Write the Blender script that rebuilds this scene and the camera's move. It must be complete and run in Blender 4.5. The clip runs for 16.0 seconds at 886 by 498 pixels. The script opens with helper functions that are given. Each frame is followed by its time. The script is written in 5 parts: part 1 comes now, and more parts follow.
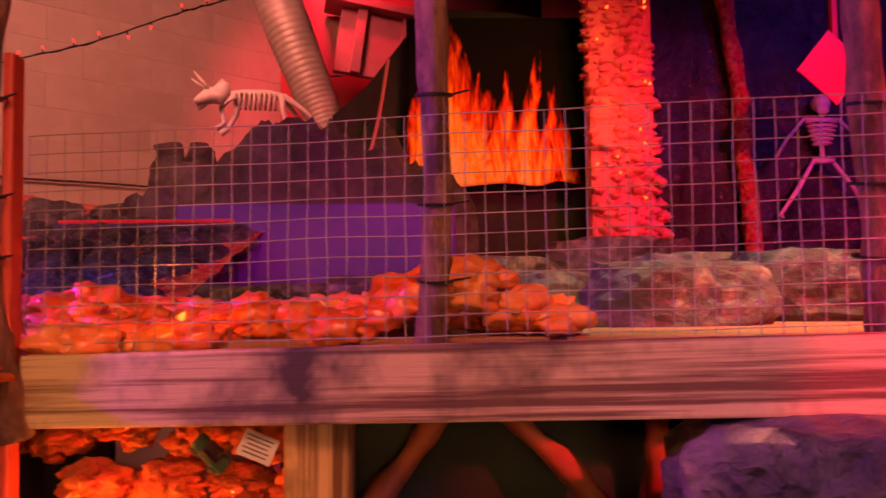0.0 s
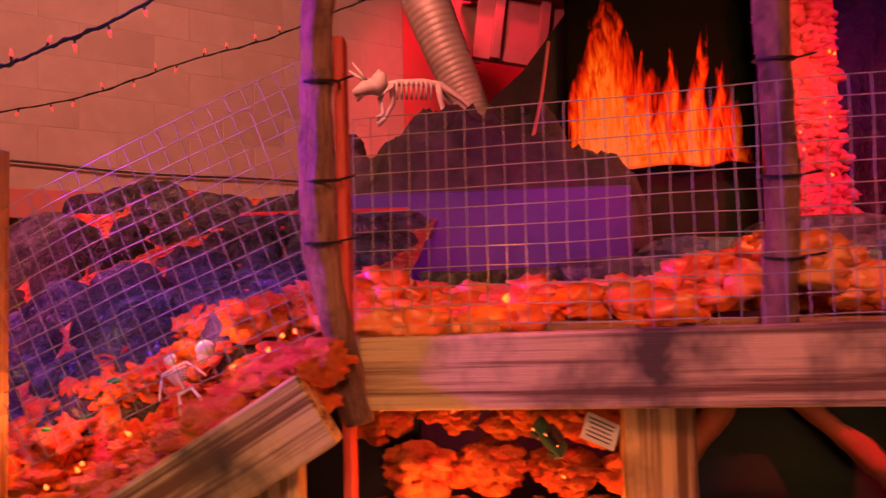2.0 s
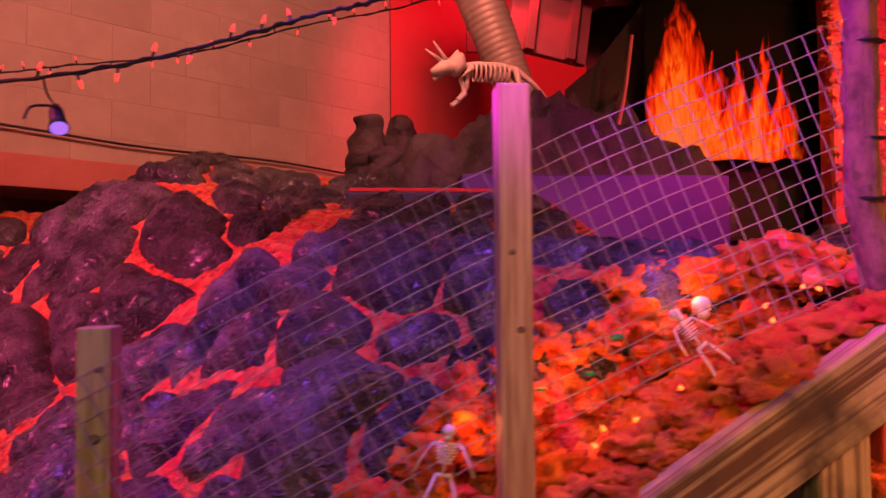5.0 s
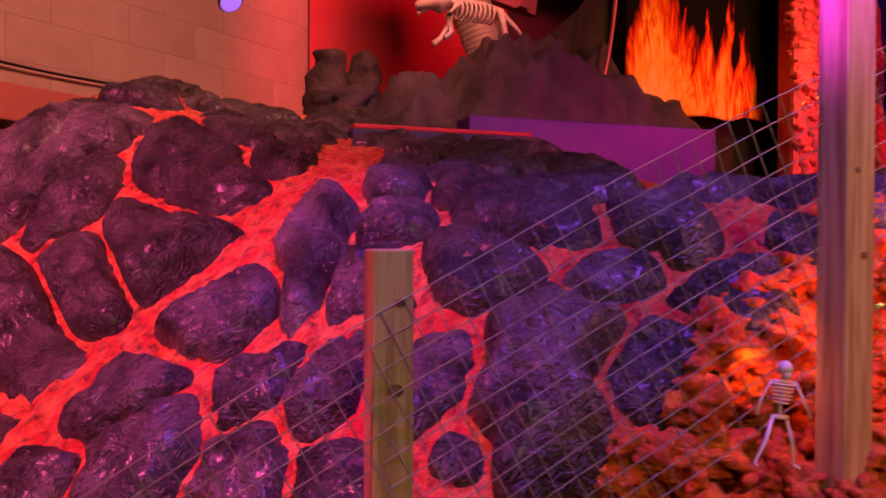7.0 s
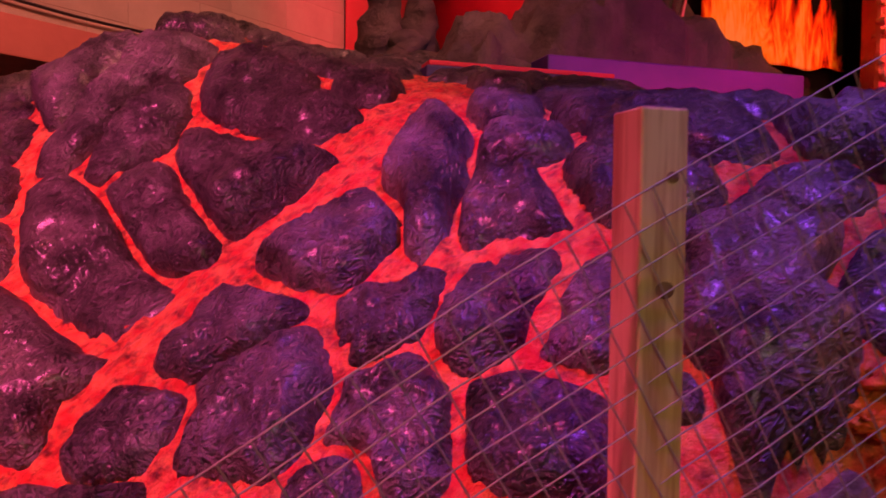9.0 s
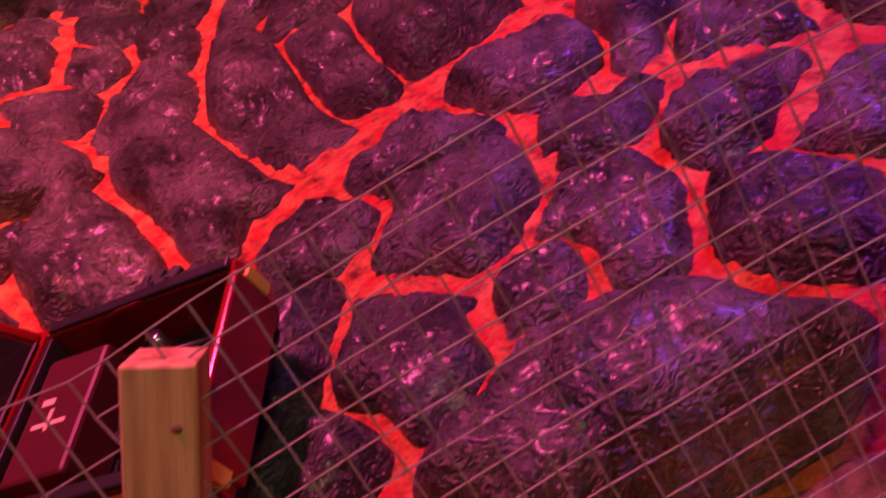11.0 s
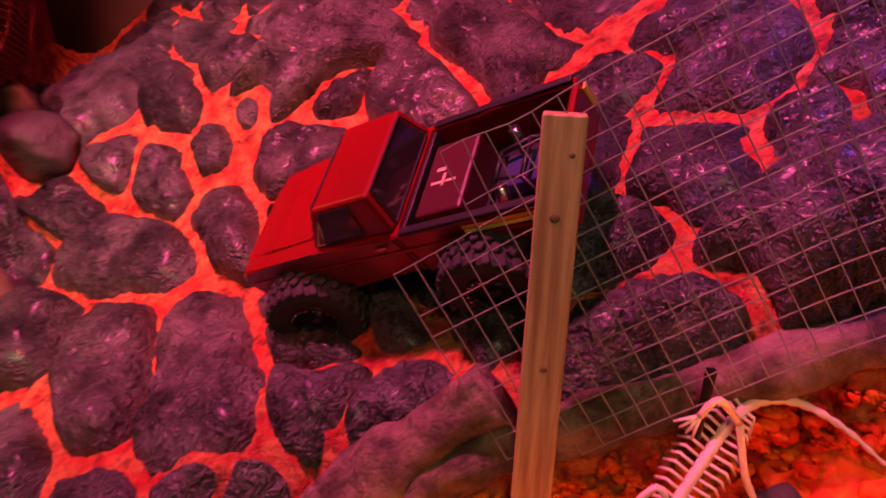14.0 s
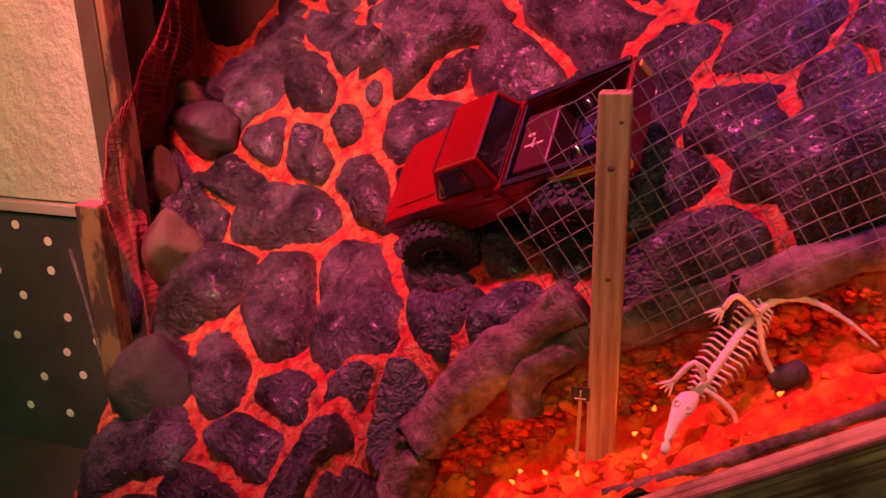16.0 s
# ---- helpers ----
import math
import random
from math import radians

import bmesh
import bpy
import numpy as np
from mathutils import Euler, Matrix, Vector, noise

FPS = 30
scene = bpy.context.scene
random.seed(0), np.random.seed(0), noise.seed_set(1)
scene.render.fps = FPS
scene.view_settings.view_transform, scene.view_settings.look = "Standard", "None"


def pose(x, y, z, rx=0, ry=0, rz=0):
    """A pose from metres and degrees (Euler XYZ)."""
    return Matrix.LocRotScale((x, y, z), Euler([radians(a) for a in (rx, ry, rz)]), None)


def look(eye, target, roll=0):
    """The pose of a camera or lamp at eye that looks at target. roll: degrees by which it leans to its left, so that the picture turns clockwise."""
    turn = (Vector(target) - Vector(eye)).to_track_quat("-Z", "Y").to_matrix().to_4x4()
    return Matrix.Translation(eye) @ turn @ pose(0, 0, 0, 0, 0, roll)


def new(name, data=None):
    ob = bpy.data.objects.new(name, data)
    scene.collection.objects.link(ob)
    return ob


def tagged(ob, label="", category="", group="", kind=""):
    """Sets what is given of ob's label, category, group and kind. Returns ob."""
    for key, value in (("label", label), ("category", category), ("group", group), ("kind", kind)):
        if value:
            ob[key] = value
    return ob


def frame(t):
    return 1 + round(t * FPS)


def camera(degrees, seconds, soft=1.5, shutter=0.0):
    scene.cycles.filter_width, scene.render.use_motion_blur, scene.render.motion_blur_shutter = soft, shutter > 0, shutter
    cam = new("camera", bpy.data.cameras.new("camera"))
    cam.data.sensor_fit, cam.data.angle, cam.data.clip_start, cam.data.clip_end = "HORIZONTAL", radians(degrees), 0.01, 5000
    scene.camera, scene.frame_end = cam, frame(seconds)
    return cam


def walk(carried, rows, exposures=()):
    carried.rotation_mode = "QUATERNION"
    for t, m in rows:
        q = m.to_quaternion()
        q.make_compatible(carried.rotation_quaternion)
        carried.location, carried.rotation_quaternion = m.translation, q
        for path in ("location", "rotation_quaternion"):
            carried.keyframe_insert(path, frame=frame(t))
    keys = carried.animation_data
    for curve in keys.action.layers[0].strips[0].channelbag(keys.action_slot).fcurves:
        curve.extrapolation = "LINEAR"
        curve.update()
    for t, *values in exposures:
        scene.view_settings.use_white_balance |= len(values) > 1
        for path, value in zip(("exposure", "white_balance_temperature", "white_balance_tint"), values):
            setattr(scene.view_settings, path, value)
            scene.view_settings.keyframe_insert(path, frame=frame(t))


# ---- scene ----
cam = camera(63.1, 16.0, shutter=0.5)
PATH = [
    (0, (-0.026, 0.091, 1.203), (-0.001, 2.087, 1.319), -0.6),
    (0.5, (-0.078, 0.084, 1.198), (-0.159, 2.079, 1.305), -1.2),
    (1, (-0.135, 0.081, 1.192), (-0.3, 2.072, 1.291), -1.5),
    (1.5, (-0.232, 0.096, 1.193), (-0.431, 2.083, 1.285), -1.6),
    (2, (-0.357, 0.112, 1.194), (-0.551, 2.1, 1.288), -1.3),
    (2.5, (-0.483, 0.134, 1.197), (-0.629, 2.126, 1.297), -0.8),
    (3, (-0.603, 0.128, 1.196), (-0.705, 2.122, 1.307), -0.1),
    (3.5, (-0.676, 0.145, 1.195), (-0.732, 2.141, 1.311), 0.3),
    (4, (-0.794, 0.152, 1.189), (-0.794, 2.149, 1.301), 0.1),
    (4.5, (-1.03, 0.143, 1.174), (-0.967, 2.14, 1.271), -0.3),
    (5, (-1.243, 0.129, 1.148), (-1.047, 2.117, 1.231), -0.5),
    (5.2, (-1.337, 0.092, 1.142), (-1.089, 2.076, 1.217), -0.6),
    (7.3, (-1.801, 0.438, 1.086), (-1.156, 2.33, 1.05), 0.1),
    (7.5, (-1.833, 0.464, 1.074), (-1.189, 2.357, 1.029), -0.1),
    (8, (-1.894, 0.492, 1.054), (-1.239, 2.38, 0.973), 0.2),
    (8.2, (-1.898, 0.511, 1.052), (-1.239, 2.397, 0.973), 0.2),
    (10.3, (-1.961, 0.668, 0.877), (-1.557, 2.622, 0.742), 1.3),
    (10.5, (-1.975, 0.668, 0.86), (-1.603, 2.626, 0.704), 1.4),
    (11, (-1.994, 0.674, 0.815), (-1.709, 2.642, 0.602), 2.2),
    (11.5, (-2.03, 0.672, 0.777), (-1.813, 2.642, 0.509), 2.9),
    (12, (-2.084, 0.653, 0.752), (-1.936, 2.62, 0.426), 3.8),
    (12.5, (-2.12, 0.612, 0.749), (-2.058, 2.574, 0.366), 4.4),
    (13, (-2.12, 0.554, 0.736), (-2.158, 2.505, 0.3), 4.8),
    (13.5, (-2.114, 0.475, 0.737), (-2.273, 2.411, 0.26), 4.8),
    (14, (-2.097, 0.411, 0.749), (-2.366, 2.324, 0.23), 4.4),
    (14.5, (-2.077, 0.292, 0.769), (-2.464, 2.167, 0.189), 3.2),
    (15, (-2.051, 0.203, 0.791), (-2.512, 2.05, 0.177), 2.0),
    (15.5, (-2.025, 0.15, 0.806), (-2.545, 1.975, 0.173), 0.7),
    (16, (-2.027, 0.144, 0.81), (-2.586, 1.955, 0.169), -0.4),
]
walk(cam, [(t, look(eye, target, roll)) for t, eye, target, roll in PATH])

# ---- world, lamps, exposure ----
world = bpy.data.worlds.new("dim_hall")
scene.world = world
world.use_nodes = True
world.node_tree.nodes["Background"].inputs[0].default_value = (0.10, 0.035, 0.05, 1)
world.node_tree.nodes["Background"].inputs[1].default_value = 0.03
scene.view_settings.exposure = 0.0


def lamp(name, kind, eye, target, watts, colour, size=0.3, cone=70, blend=0.6):
    data = bpy.data.lights.new(name, kind)
    data.energy, data.color = watts, colour
    if kind == "AREA":
        data.size = size
    else:
        data.shadow_soft_size = size
    if kind == "SPOT":
        data.spot_size, data.spot_blend = radians(cone), blend
    ob = new(name, data)
    ob.matrix_world = look(eye, target)
    return ob


lamp("red_flood", "SPOT", (-2.7, 0.0, 2.3), (-3.05, 2.1, 0.55), 380, (1.0, 0.11, 0.11), 0.12, 48)
lamp("pink_flood", "SPOT", (-3.1, 0.9, 2.7), (-2.35, 1.95, 0.7), 500, (1.0, 0.085, 0.31), 0.1, 68)
lamp("violet_flood", "SPOT", (-1.3, 0.85, 2.6), (-1.20, 1.50, 0.9), 150, (0.33, 0.06, 1.0), 0.1, 50)
lamp("red_stage_flood", "SPOT", (1.5, 0.2, 2.5), (0.9, 1.8, 1.4), 330, (1.0, 0.03, 0.11), 0.1, 66)
lamp("amber_stage_flood", "SPOT", (-0.3, -0.7, 2.2), (-0.25, 1.1, 1.0), 110, (1.0, 0.27, 0.15), 0.2, 60)
lamp("violet_stage_flood", "SPOT", (0.5, 1.0, 2.4), (-0.6, 2.6, 1.30), 40, (0.30, 0.04, 1.0), 0.1, 40)
lamp("warm_wall_flood", "SPOT", (-1.2, 1.6, 3.3), (-2.0, 4.3, 2.0), 280, (1.0, 0.26, 0.20), 0.3, 94)
lamp("red_wall_flood", "SPOT", (-0.6, 3.4, 3.2), (-0.45, 5.1, 2.3), 140, (1.0, 0.03, 0.07), 0.1, 80)
lamp("hall_lamp", "SPOT", (-3.0, -1.4, 2.6), (-3.7, 1.6, 0.6), 230, (0.76, 1.0, 0.52), 0.2, 38)
lamp("walkway_lamp", "SPOT", (-1.9, -1.6, 2.2), (-1.75, 1.0, 0.85), 75, (1.0, 0.74, 0.42), 0.2, 56)
# added neutral fill to lift the slates, not a known fixture
lamp("slate_lamp", "SPOT", (0.75, 1.05, 2.4), (0.45, 1.5, 1.2), 75, (0.85, 1.0, 0.55), 0.1, 46)
lamp("violet_post_lamp", "SPOT", (-1.75, 0.78, 1.75), (-0.5, 1.03, 1.45), 130, (0.62, 0.03, 1.0), 0.06, 44, 0.4)
lamp("violet_right_flood", "SPOT", (1.9, 1.5, 2.7), (1.5, 3.0, 1.7), 36, (0.32, 0.05, 1.0), 0.12, 60)
lamp("red_rail_lamp", "SPOT", (1.5, -0.25, 2.0), (0.95, 1.0, 1.08), 230, (1.0, 0.02, 0.06), 0.02, 36, 0.15)
lamp("violet_low_lamp", "SPOT", (1.3, -0.6, 1.7), (0.5, 0.92, 0.88), 36, (0.40, 0.12, 1.0), 0.1, 28)
lamp("low_walkway_lamp", "SPOT", (0.1, -1.6, 1.15), (0.05, 1.3, 0.88), 50, (1.0, 0.40, 0.24), 0.2, 44)
# added amber fill that brightens the flame print, no fixture known there
lamp("back_red_flood", "SPOT", (0.6, 1.2, 3.2), (0.2, 2.95, 1.85), 75, (1.0, 0.60, 0.10), 0.15, 32)

# ---- materials ----


def mat(name, base, rough=0.6, metal=0.0, second=None, scale=8.0, bump=0.2, bscale=40.0, spec=0.5, coat=0.0, detail=6.0, vary=0.0,
        glow=None, watts=0.0, stretch=None, third=None, tscale=2.0, contrast=(0.35, 0.65), bdist=0.004):
    m = bpy.data.materials.new(name)
    m.use_nodes = True
    t = m.node_tree
    n, k = t.nodes, t.links
    b = n["Principled BSDF"]
    b.inputs["Roughness"].default_value, b.inputs["Metallic"].default_value = rough, metal
    b.inputs["Specular IOR Level"].default_value = spec
    b.inputs["Coat Weight"].default_value = coat
    b.inputs["Coat Roughness"].default_value = 0.15
    b.inputs["Base Color"].default_value = (*base, 1)
    co = n.new("ShaderNodeTexCoord")
    src = co.outputs["Object"]
    if stretch:
        mp = n.new("ShaderNodeMapping")
        mp.inputs["Scale"].default_value = stretch
        k.new(src, mp.inputs["Vector"])
        src = mp.outputs["Vector"]
    info = n.new("ShaderNodeObjectInfo")
    sh = n.new("ShaderNodeVectorMath")
    sh.operation = "ADD"
    sc = n.new("ShaderNodeVectorMath")
    sc.operation = "SCALE"
    sc.inputs[0].default_value = (13, 7, 5)
    k.new(info.outputs["Random"], sc.inputs["Scale"])
    k.new(src, sh.inputs[0])
    k.new(sc.outputs[0], sh.inputs[1])
    src = sh.outputs[0]
    sp = n.new("ShaderNodeVectorMath")
    sp.operation = "ADD"
    k.new(co.outputs["Object"], sp.inputs[0])
    k.new(sc.outputs[0], sp.inputs[1])
    plain = sp.outputs[0]

    def noise_node(s, d=detail, src=src):
        q = n.new("ShaderNodeTexNoise")
        q.inputs["Scale"].default_value, q.inputs["Detail"].default_value = s, d
        q.inputs["Roughness"].default_value = 0.62
        k.new(src, q.inputs["Vector"])
        return q.outputs["Fac"]

    def mixed(fac, a, c, lo, hi):
        r = n.new("ShaderNodeMapRange")
        r.inputs["From Min"].default_value, r.inputs["From Max"].default_value = lo, hi
        k.new(fac, r.inputs["Value"])
        x = n.new("ShaderNodeMix")
        x.data_type = "RGBA"
        k.new(r.outputs["Result"], x.inputs["Factor"])
        for sock, v in ((x.inputs["A"], a), (x.inputs["B"], c)):
            if isinstance(v, tuple):
                sock.default_value = (*v, 1)
            else:
                k.new(v, sock)
        return x.outputs["Result"]

    colour = base
    if second:
        colour = mixed(noise_node(scale), base, second, *contrast)
    if third:
        colour = mixed(noise_node(tscale, 4, plain), colour, third, 0.5, 0.72)
    if vary and not isinstance(colour, tuple):
        h = n.new("ShaderNodeHueSaturation")
        r = n.new("ShaderNodeMapRange")
        r.inputs["To Min"].default_value, r.inputs["To Max"].default_value = 1 - vary, 1 + vary
        k.new(info.outputs["Random"], r.inputs["Value"])
        k.new(r.outputs["Result"], h.inputs["Value"])
        k.new(colour, h.inputs["Color"])
        colour = h.outputs["Color"]
    if not isinstance(colour, tuple):
        k.new(colour, b.inputs["Base Color"])
    if bump:
        bp = n.new("ShaderNodeBump")
        bp.inputs["Strength"].default_value, bp.inputs["Distance"].default_value = bump, bdist
        k.new(noise_node(bscale, 8), bp.inputs["Height"])
        k.new(bp.outputs["Normal"], b.inputs["Normal"])
        rr = n.new("ShaderNodeMapRange")
        rr.inputs["To Min"].default_value, rr.inputs["To Max"].default_value = max(rough - 0.15, 0.03), min(rough + 0.15, 1)
        k.new(noise_node(bscale * 0.4, 3), rr.inputs["Value"])
        k.new(rr.outputs["Result"], b.inputs["Roughness"])
    if glow:
        b.inputs["Emission Color"].default_value = (*glow, 1)
        b.inputs["Emission Strength"].default_value = watts
    return m


ROCK = mat("resin_rock", (0.014, 0.013, 0.014), 0.43, second=(0.20, 0.185, 0.19), scale=11, bump=1.0, bscale=34, coat=0.2, spec=0.7, vary=0.45, third=(0.014, 0.013, 0.015), tscale=5, bdist=0.03, contrast=(0.36, 0.70))
ROCK.node_tree.nodes["Principled BSDF"].inputs["Coat Roughness"].default_value = 0.24


def crumple(m, fine=46.0, depth=0.014):
    """Adds creased relief to a material made by mat()."""
    t = m.node_tree
    n, k = t.nodes, t.links
    b = n["Principled BSDF"]
    co = n.new("ShaderNodeTexCoord")
    warp = n.new("ShaderNodeTexNoise")
    warp.inputs["Scale"].default_value, warp.inputs["Detail"].default_value = 18, 5
    add = n.new("ShaderNodeVectorMath")
    add.operation = "MULTIPLY_ADD"
    add.inputs[1].default_value = (0.09, 0.09, 0.09)
    k.new(co.outputs["Object"], warp.inputs["Vector"])
    k.new(warp.outputs["Color"], add.inputs[0])
    k.new(co.outputs["Object"], add.inputs[2])
    vor = n.new("ShaderNodeTexVoronoi")
    vor.inputs["Scale"].default_value = fine
    k.new(add.outputs[0], vor.inputs["Vector"])
    bp = n.new("ShaderNodeBump")
    bp.inputs["Strength"].default_value, bp.inputs["Distance"].default_value = 0.9, depth
    k.new(vor.outputs["Distance"], bp.inputs["Height"])
    k.new(b.inputs["Normal"].links[0].from_socket, bp.inputs["Normal"])
    k.new(bp.outputs["Normal"], b.inputs["Normal"])


crumple(ROCK, 52.0, 0.026)
crumple(ROCK, 130.0, 0.008)
LAVA = mat("lava_paint", (0.70, 0.045, 0.03), 0.5, second=(0.85, 0.33, 0.11), scale=26, bump=1.0, bscale=60, third=(0.13, 0.013, 0.014), tscale=38, bdist=0.03, contrast=(0.40, 0.64))
FOAM = mat("orange_foam", (0.88, 0.23, 0.04), 0.34, second=(0.84, 0.09, 0.025), scale=22, bump=0.3, bscale=60, coat=0.4, third=(0.82, 0.42, 0.14), tscale=7)
FLUFF = mat("lit_fibre", (0.90, 0.28, 0.035), 0.6, second=(0.86, 0.07, 0.025), scale=22, bump=1.0, bscale=120, third=(0.42, 0.09, 0.02), tscale=17, bdist=0.02)
CRUST = mat("lava_crust", (0.92, 0.27, 0.025), 0.5, second=(0.78, 0.05, 0.012), scale=15, bump=0.8, bscale=45, third=(0.30, 0.05, 0.02), tscale=12, contrast=(0.42, 0.58), spec=0.15, bdist=0.014)
PINE = mat("sawn_pine", (0.60, 0.45, 0.22), 0.62, second=(0.15, 0.075, 0.03), scale=7, bump=0.45, bscale=50, stretch=(0.22, 10, 10), third=(0.06, 0.04, 0.026), tscale=7, contrast=(0.46, 0.60), bdist=0.003)
POST_PINE = mat("post_pine", (0.62, 0.45, 0.22), 0.6, second=(0.36, 0.20, 0.09), scale=8, bump=0.25, bscale=60, stretch=(9, 9, 0.5), contrast=(0.42, 0.62), bdist=0.002)
BARK = mat("peeled_branch", (0.36, 0.20, 0.13), 0.55, second=(0.12, 0.055, 0.04), scale=9, bump=1.0, bscale=26, stretch=(3, 3, 0.9), third=(0.06, 0.03, 0.025), tscale=26, contrast=(0.42, 0.64), bdist=0.02)
DRIFT = mat("driftwood", (0.11, 0.07, 0.05), 0.7, second=(0.40, 0.29, 0.22), scale=16, bump=1.0, bscale=48, third=(0.05, 0.03, 0.025), tscale=22, contrast=(0.40, 0.66), bdist=0.02)
WIRE = mat("galvanised_wire", (0.33, 0.30, 0.29), 0.55, metal=0.25, bump=0)
BLOCK = mat("painted_block_wall", (0.60, 0.52, 0.42), 0.8, second=(0.52, 0.44, 0.35), scale=5, bump=0.35, bscale=90, third=(0.45, 0.38, 0.30), tscale=1.2)
SLATE = mat("grey_slate", (0.085, 0.088, 0.062), 0.42, second=(0.035, 0.036, 0.028), scale=11, bump=1.0, bscale=26, third=(0.27, 0.27, 0.17), tscale=22, bdist=0.02, vary=0.25)
crumple(SLATE, 22.0, 0.006)
WET = mat("wet_boulder", (0.11, 0.10, 0.11), 0.32, second=(0.04, 0.035, 0.045), scale=8, bump=1.0, bscale=24, third=(0.32, 0.28, 0.24), tscale=6, bdist=0.03, coat=0.4)
crumple(WET, 26.0, 0.02)
REDCAR = mat("red_toy_paint", (0.24, 0.006, 0.010), 0.26, second=(0.20, 0.005, 0.008), scale=3, bump=0, coat=0.6)
BLACK = mat("black_plastic", (0.012, 0.012, 0.014), 0.45, bump=0.1, bscale=120)
RUBBER = mat("tyre_rubber", (0.018, 0.018, 0.02), 0.75, second=(0.03, 0.028, 0.028), scale=30, bump=0.2, bscale=150)
CHROME = mat("steel", (0.6, 0.6, 0.6), 0.25, metal=1.0, bump=0)
BONE = mat("bone_plastic", (0.84, 0.76, 0.66), 0.5, second=(0.70, 0.60, 0.50), scale=30, bump=0.2, bscale=80)
FLOOR_M = mat("dark_floor", (0.045, 0.035, 0.03), 0.7, second=(0.07, 0.05, 0.04), scale=6, bump=0.3, bscale=60)
DARK = mat("black_sheeting", (0.022, 0.02, 0.026), 0.28, second=(0.03, 0.027, 0.034), scale=4, bump=1.0, bscale=5, detail=3, bdist=0.06)
# stage block board: its purple is violet light put into the base colour
VIOLET_LIT = mat("violet_lit_board", (0.12, 0.012, 0.34), 0.5, second=(0.05, 0.012, 0.24), scale=3, bump=0.1, bscale=40)
GLASS = mat("toy_window", (0.02, 0.015, 0.02), 0.06, bump=0, coat=1.0)

for m in (FLUFF,):
    b = m.node_tree.nodes["Principled BSDF"]
    b.inputs["Subsurface Weight"].default_value = 0.15
    b.inputs["Subsurface Radius"].default_value = (1.0, 0.25, 0.06)
    b.inputs["Subsurface Scale"].default_value = 0.012

# ---- mesh helpers ----


def link(name, verts, faces, material, parent=None, label="", smooth=False):
    me = bpy.data.meshes.new(name)
    me.from_pydata([tuple(v) for v in verts], [], faces)
    me.validate()
    me.materials.append(material)
    if smooth:
        for p in me.polygons:
            p.use_smooth = True
    ob = new(name, me)
    if parent:
        ob.parent = parent
    if label:
        ob["label"] = label
    return ob


def part(name, bm, material, parent=None, label="", smooth=False):
    me = bpy.data.meshes.new(name)
    bmesh.ops.recalc_face_normals(bm, faces=bm.faces)
    bm.to_mesh(me)
    bm.free()
    me.materials.append(material)
    if smooth:
        for p in me.polygons:
            p.use_smooth = True
    ob = new(name, me)
    if parent:
        ob.parent = parent
    if label:
        ob["label"] = label
    return ob


def empty(name, m=None):
    ob = new(name)
    ob.empty_display_size = 0.02
    if m is not None:
        ob.matrix_world = m
    return ob


def box(sx, sy, sz, x=0, y=0, z=0, bevel=0.003, m=None, bm=None, seg=2):
    bm = bm or bmesh.new()
    made = bmesh.ops.create_cube(bm, size=1, matrix=Matrix.Diagonal((sx, sy, sz, 1)))
    vs = made["verts"]
    if bevel:
        es = list({e for v in vs for e in v.link_edges})
        out = bmesh.ops.bevel(bm, geom=es, offset=bevel, segments=seg, affect="EDGES", profile=0.5)
        vs = list({v for f in out["faces"] for v in f.verts} | {v for v in vs if v.is_valid})
    mm = (m or Matrix()) @ Matrix.Translation((x, y, z))
    bmesh.ops.transform(bm, verts=vs, matrix=mm)
    return bm


def tube_data(points, radii, sides=10, jitter=0.0, caps=True):
    pts = [Vector(p) for p in points]
    verts, faces = [], []
    ref = Vector((0.13, 0.21, 0.97))
    for i, p in enumerate(pts):
        d = (pts[min(i + 1, len(pts) - 1)] - pts[max(i - 1, 0)]).normalized()
        if abs(d.dot(ref)) > 0.93:
            ref = Vector((0.97, 0.13, 0.21))
        a = d.cross(ref).normalized()
        b = d.cross(a)
        r = radii[i] if hasattr(radii, "__len__") else radii
        for s in range(sides):
            t = 2 * math.pi * s / sides
            w = a * math.cos(t) + b * math.sin(t)
            rr = r * (1 + jitter * noise.noise((p + w * 0.05) * 22))
            verts.append(p + w * rr)
    for i in range(len(pts) - 1):
        for s in range(sides):
            q = (s + 1) % sides
            faces.append((i * sides + s, i * sides + q, (i + 1) * sides + q, (i + 1) * sides + s))
    if caps:
        faces.append(tuple(range(sides))[::-1])
        faces.append(tuple((len(pts) - 1) * sides + s for s in range(sides)))
    return verts, faces


def joined(pieces):
    verts, faces = [], []
    for v, f in pieces:
        o = len(verts)
        verts += [tuple(p) for p in v]
        faces += [tuple(i + o for i in q) for q in f]
    return verts, faces


def smooth_line(ps, n=6):
    ps = [Vector(p) for p in ps]
    out = []
    for i in range(len(ps) - 1):
        p0, p1, p2, p3 = ps[max(i - 1, 0)], ps[i], ps[i + 1], ps[min(i + 2, len(ps) - 1)]
        for k in range(n):
            t = k / n
            out.append(0.5 * ((2 * p1) + (p2 - p0) * t + (2 * p0 - 5 * p1 + 4 * p2 - p3) * t * t + (3 * p1 - p0 - 3 * p2 + p3) * t ** 3))
    out.append(ps[-1])
    return out


# ---- shape of the ground ----


def softmin(a, b, k=0.08):
    h = max(0.0, min(1.0, 0.5 + 0.5 * (b - a) / k))
    return b * (1 - h) + a * h - k * h * (1 - h)


def ease(t):
    t = max(0.0, min(1.0, t))
    return t * t * (3 - 2 * t)


def trough(x):
    return softmin(1.085 + 0.614 * (x + 0.62), 1.10, 0.05)


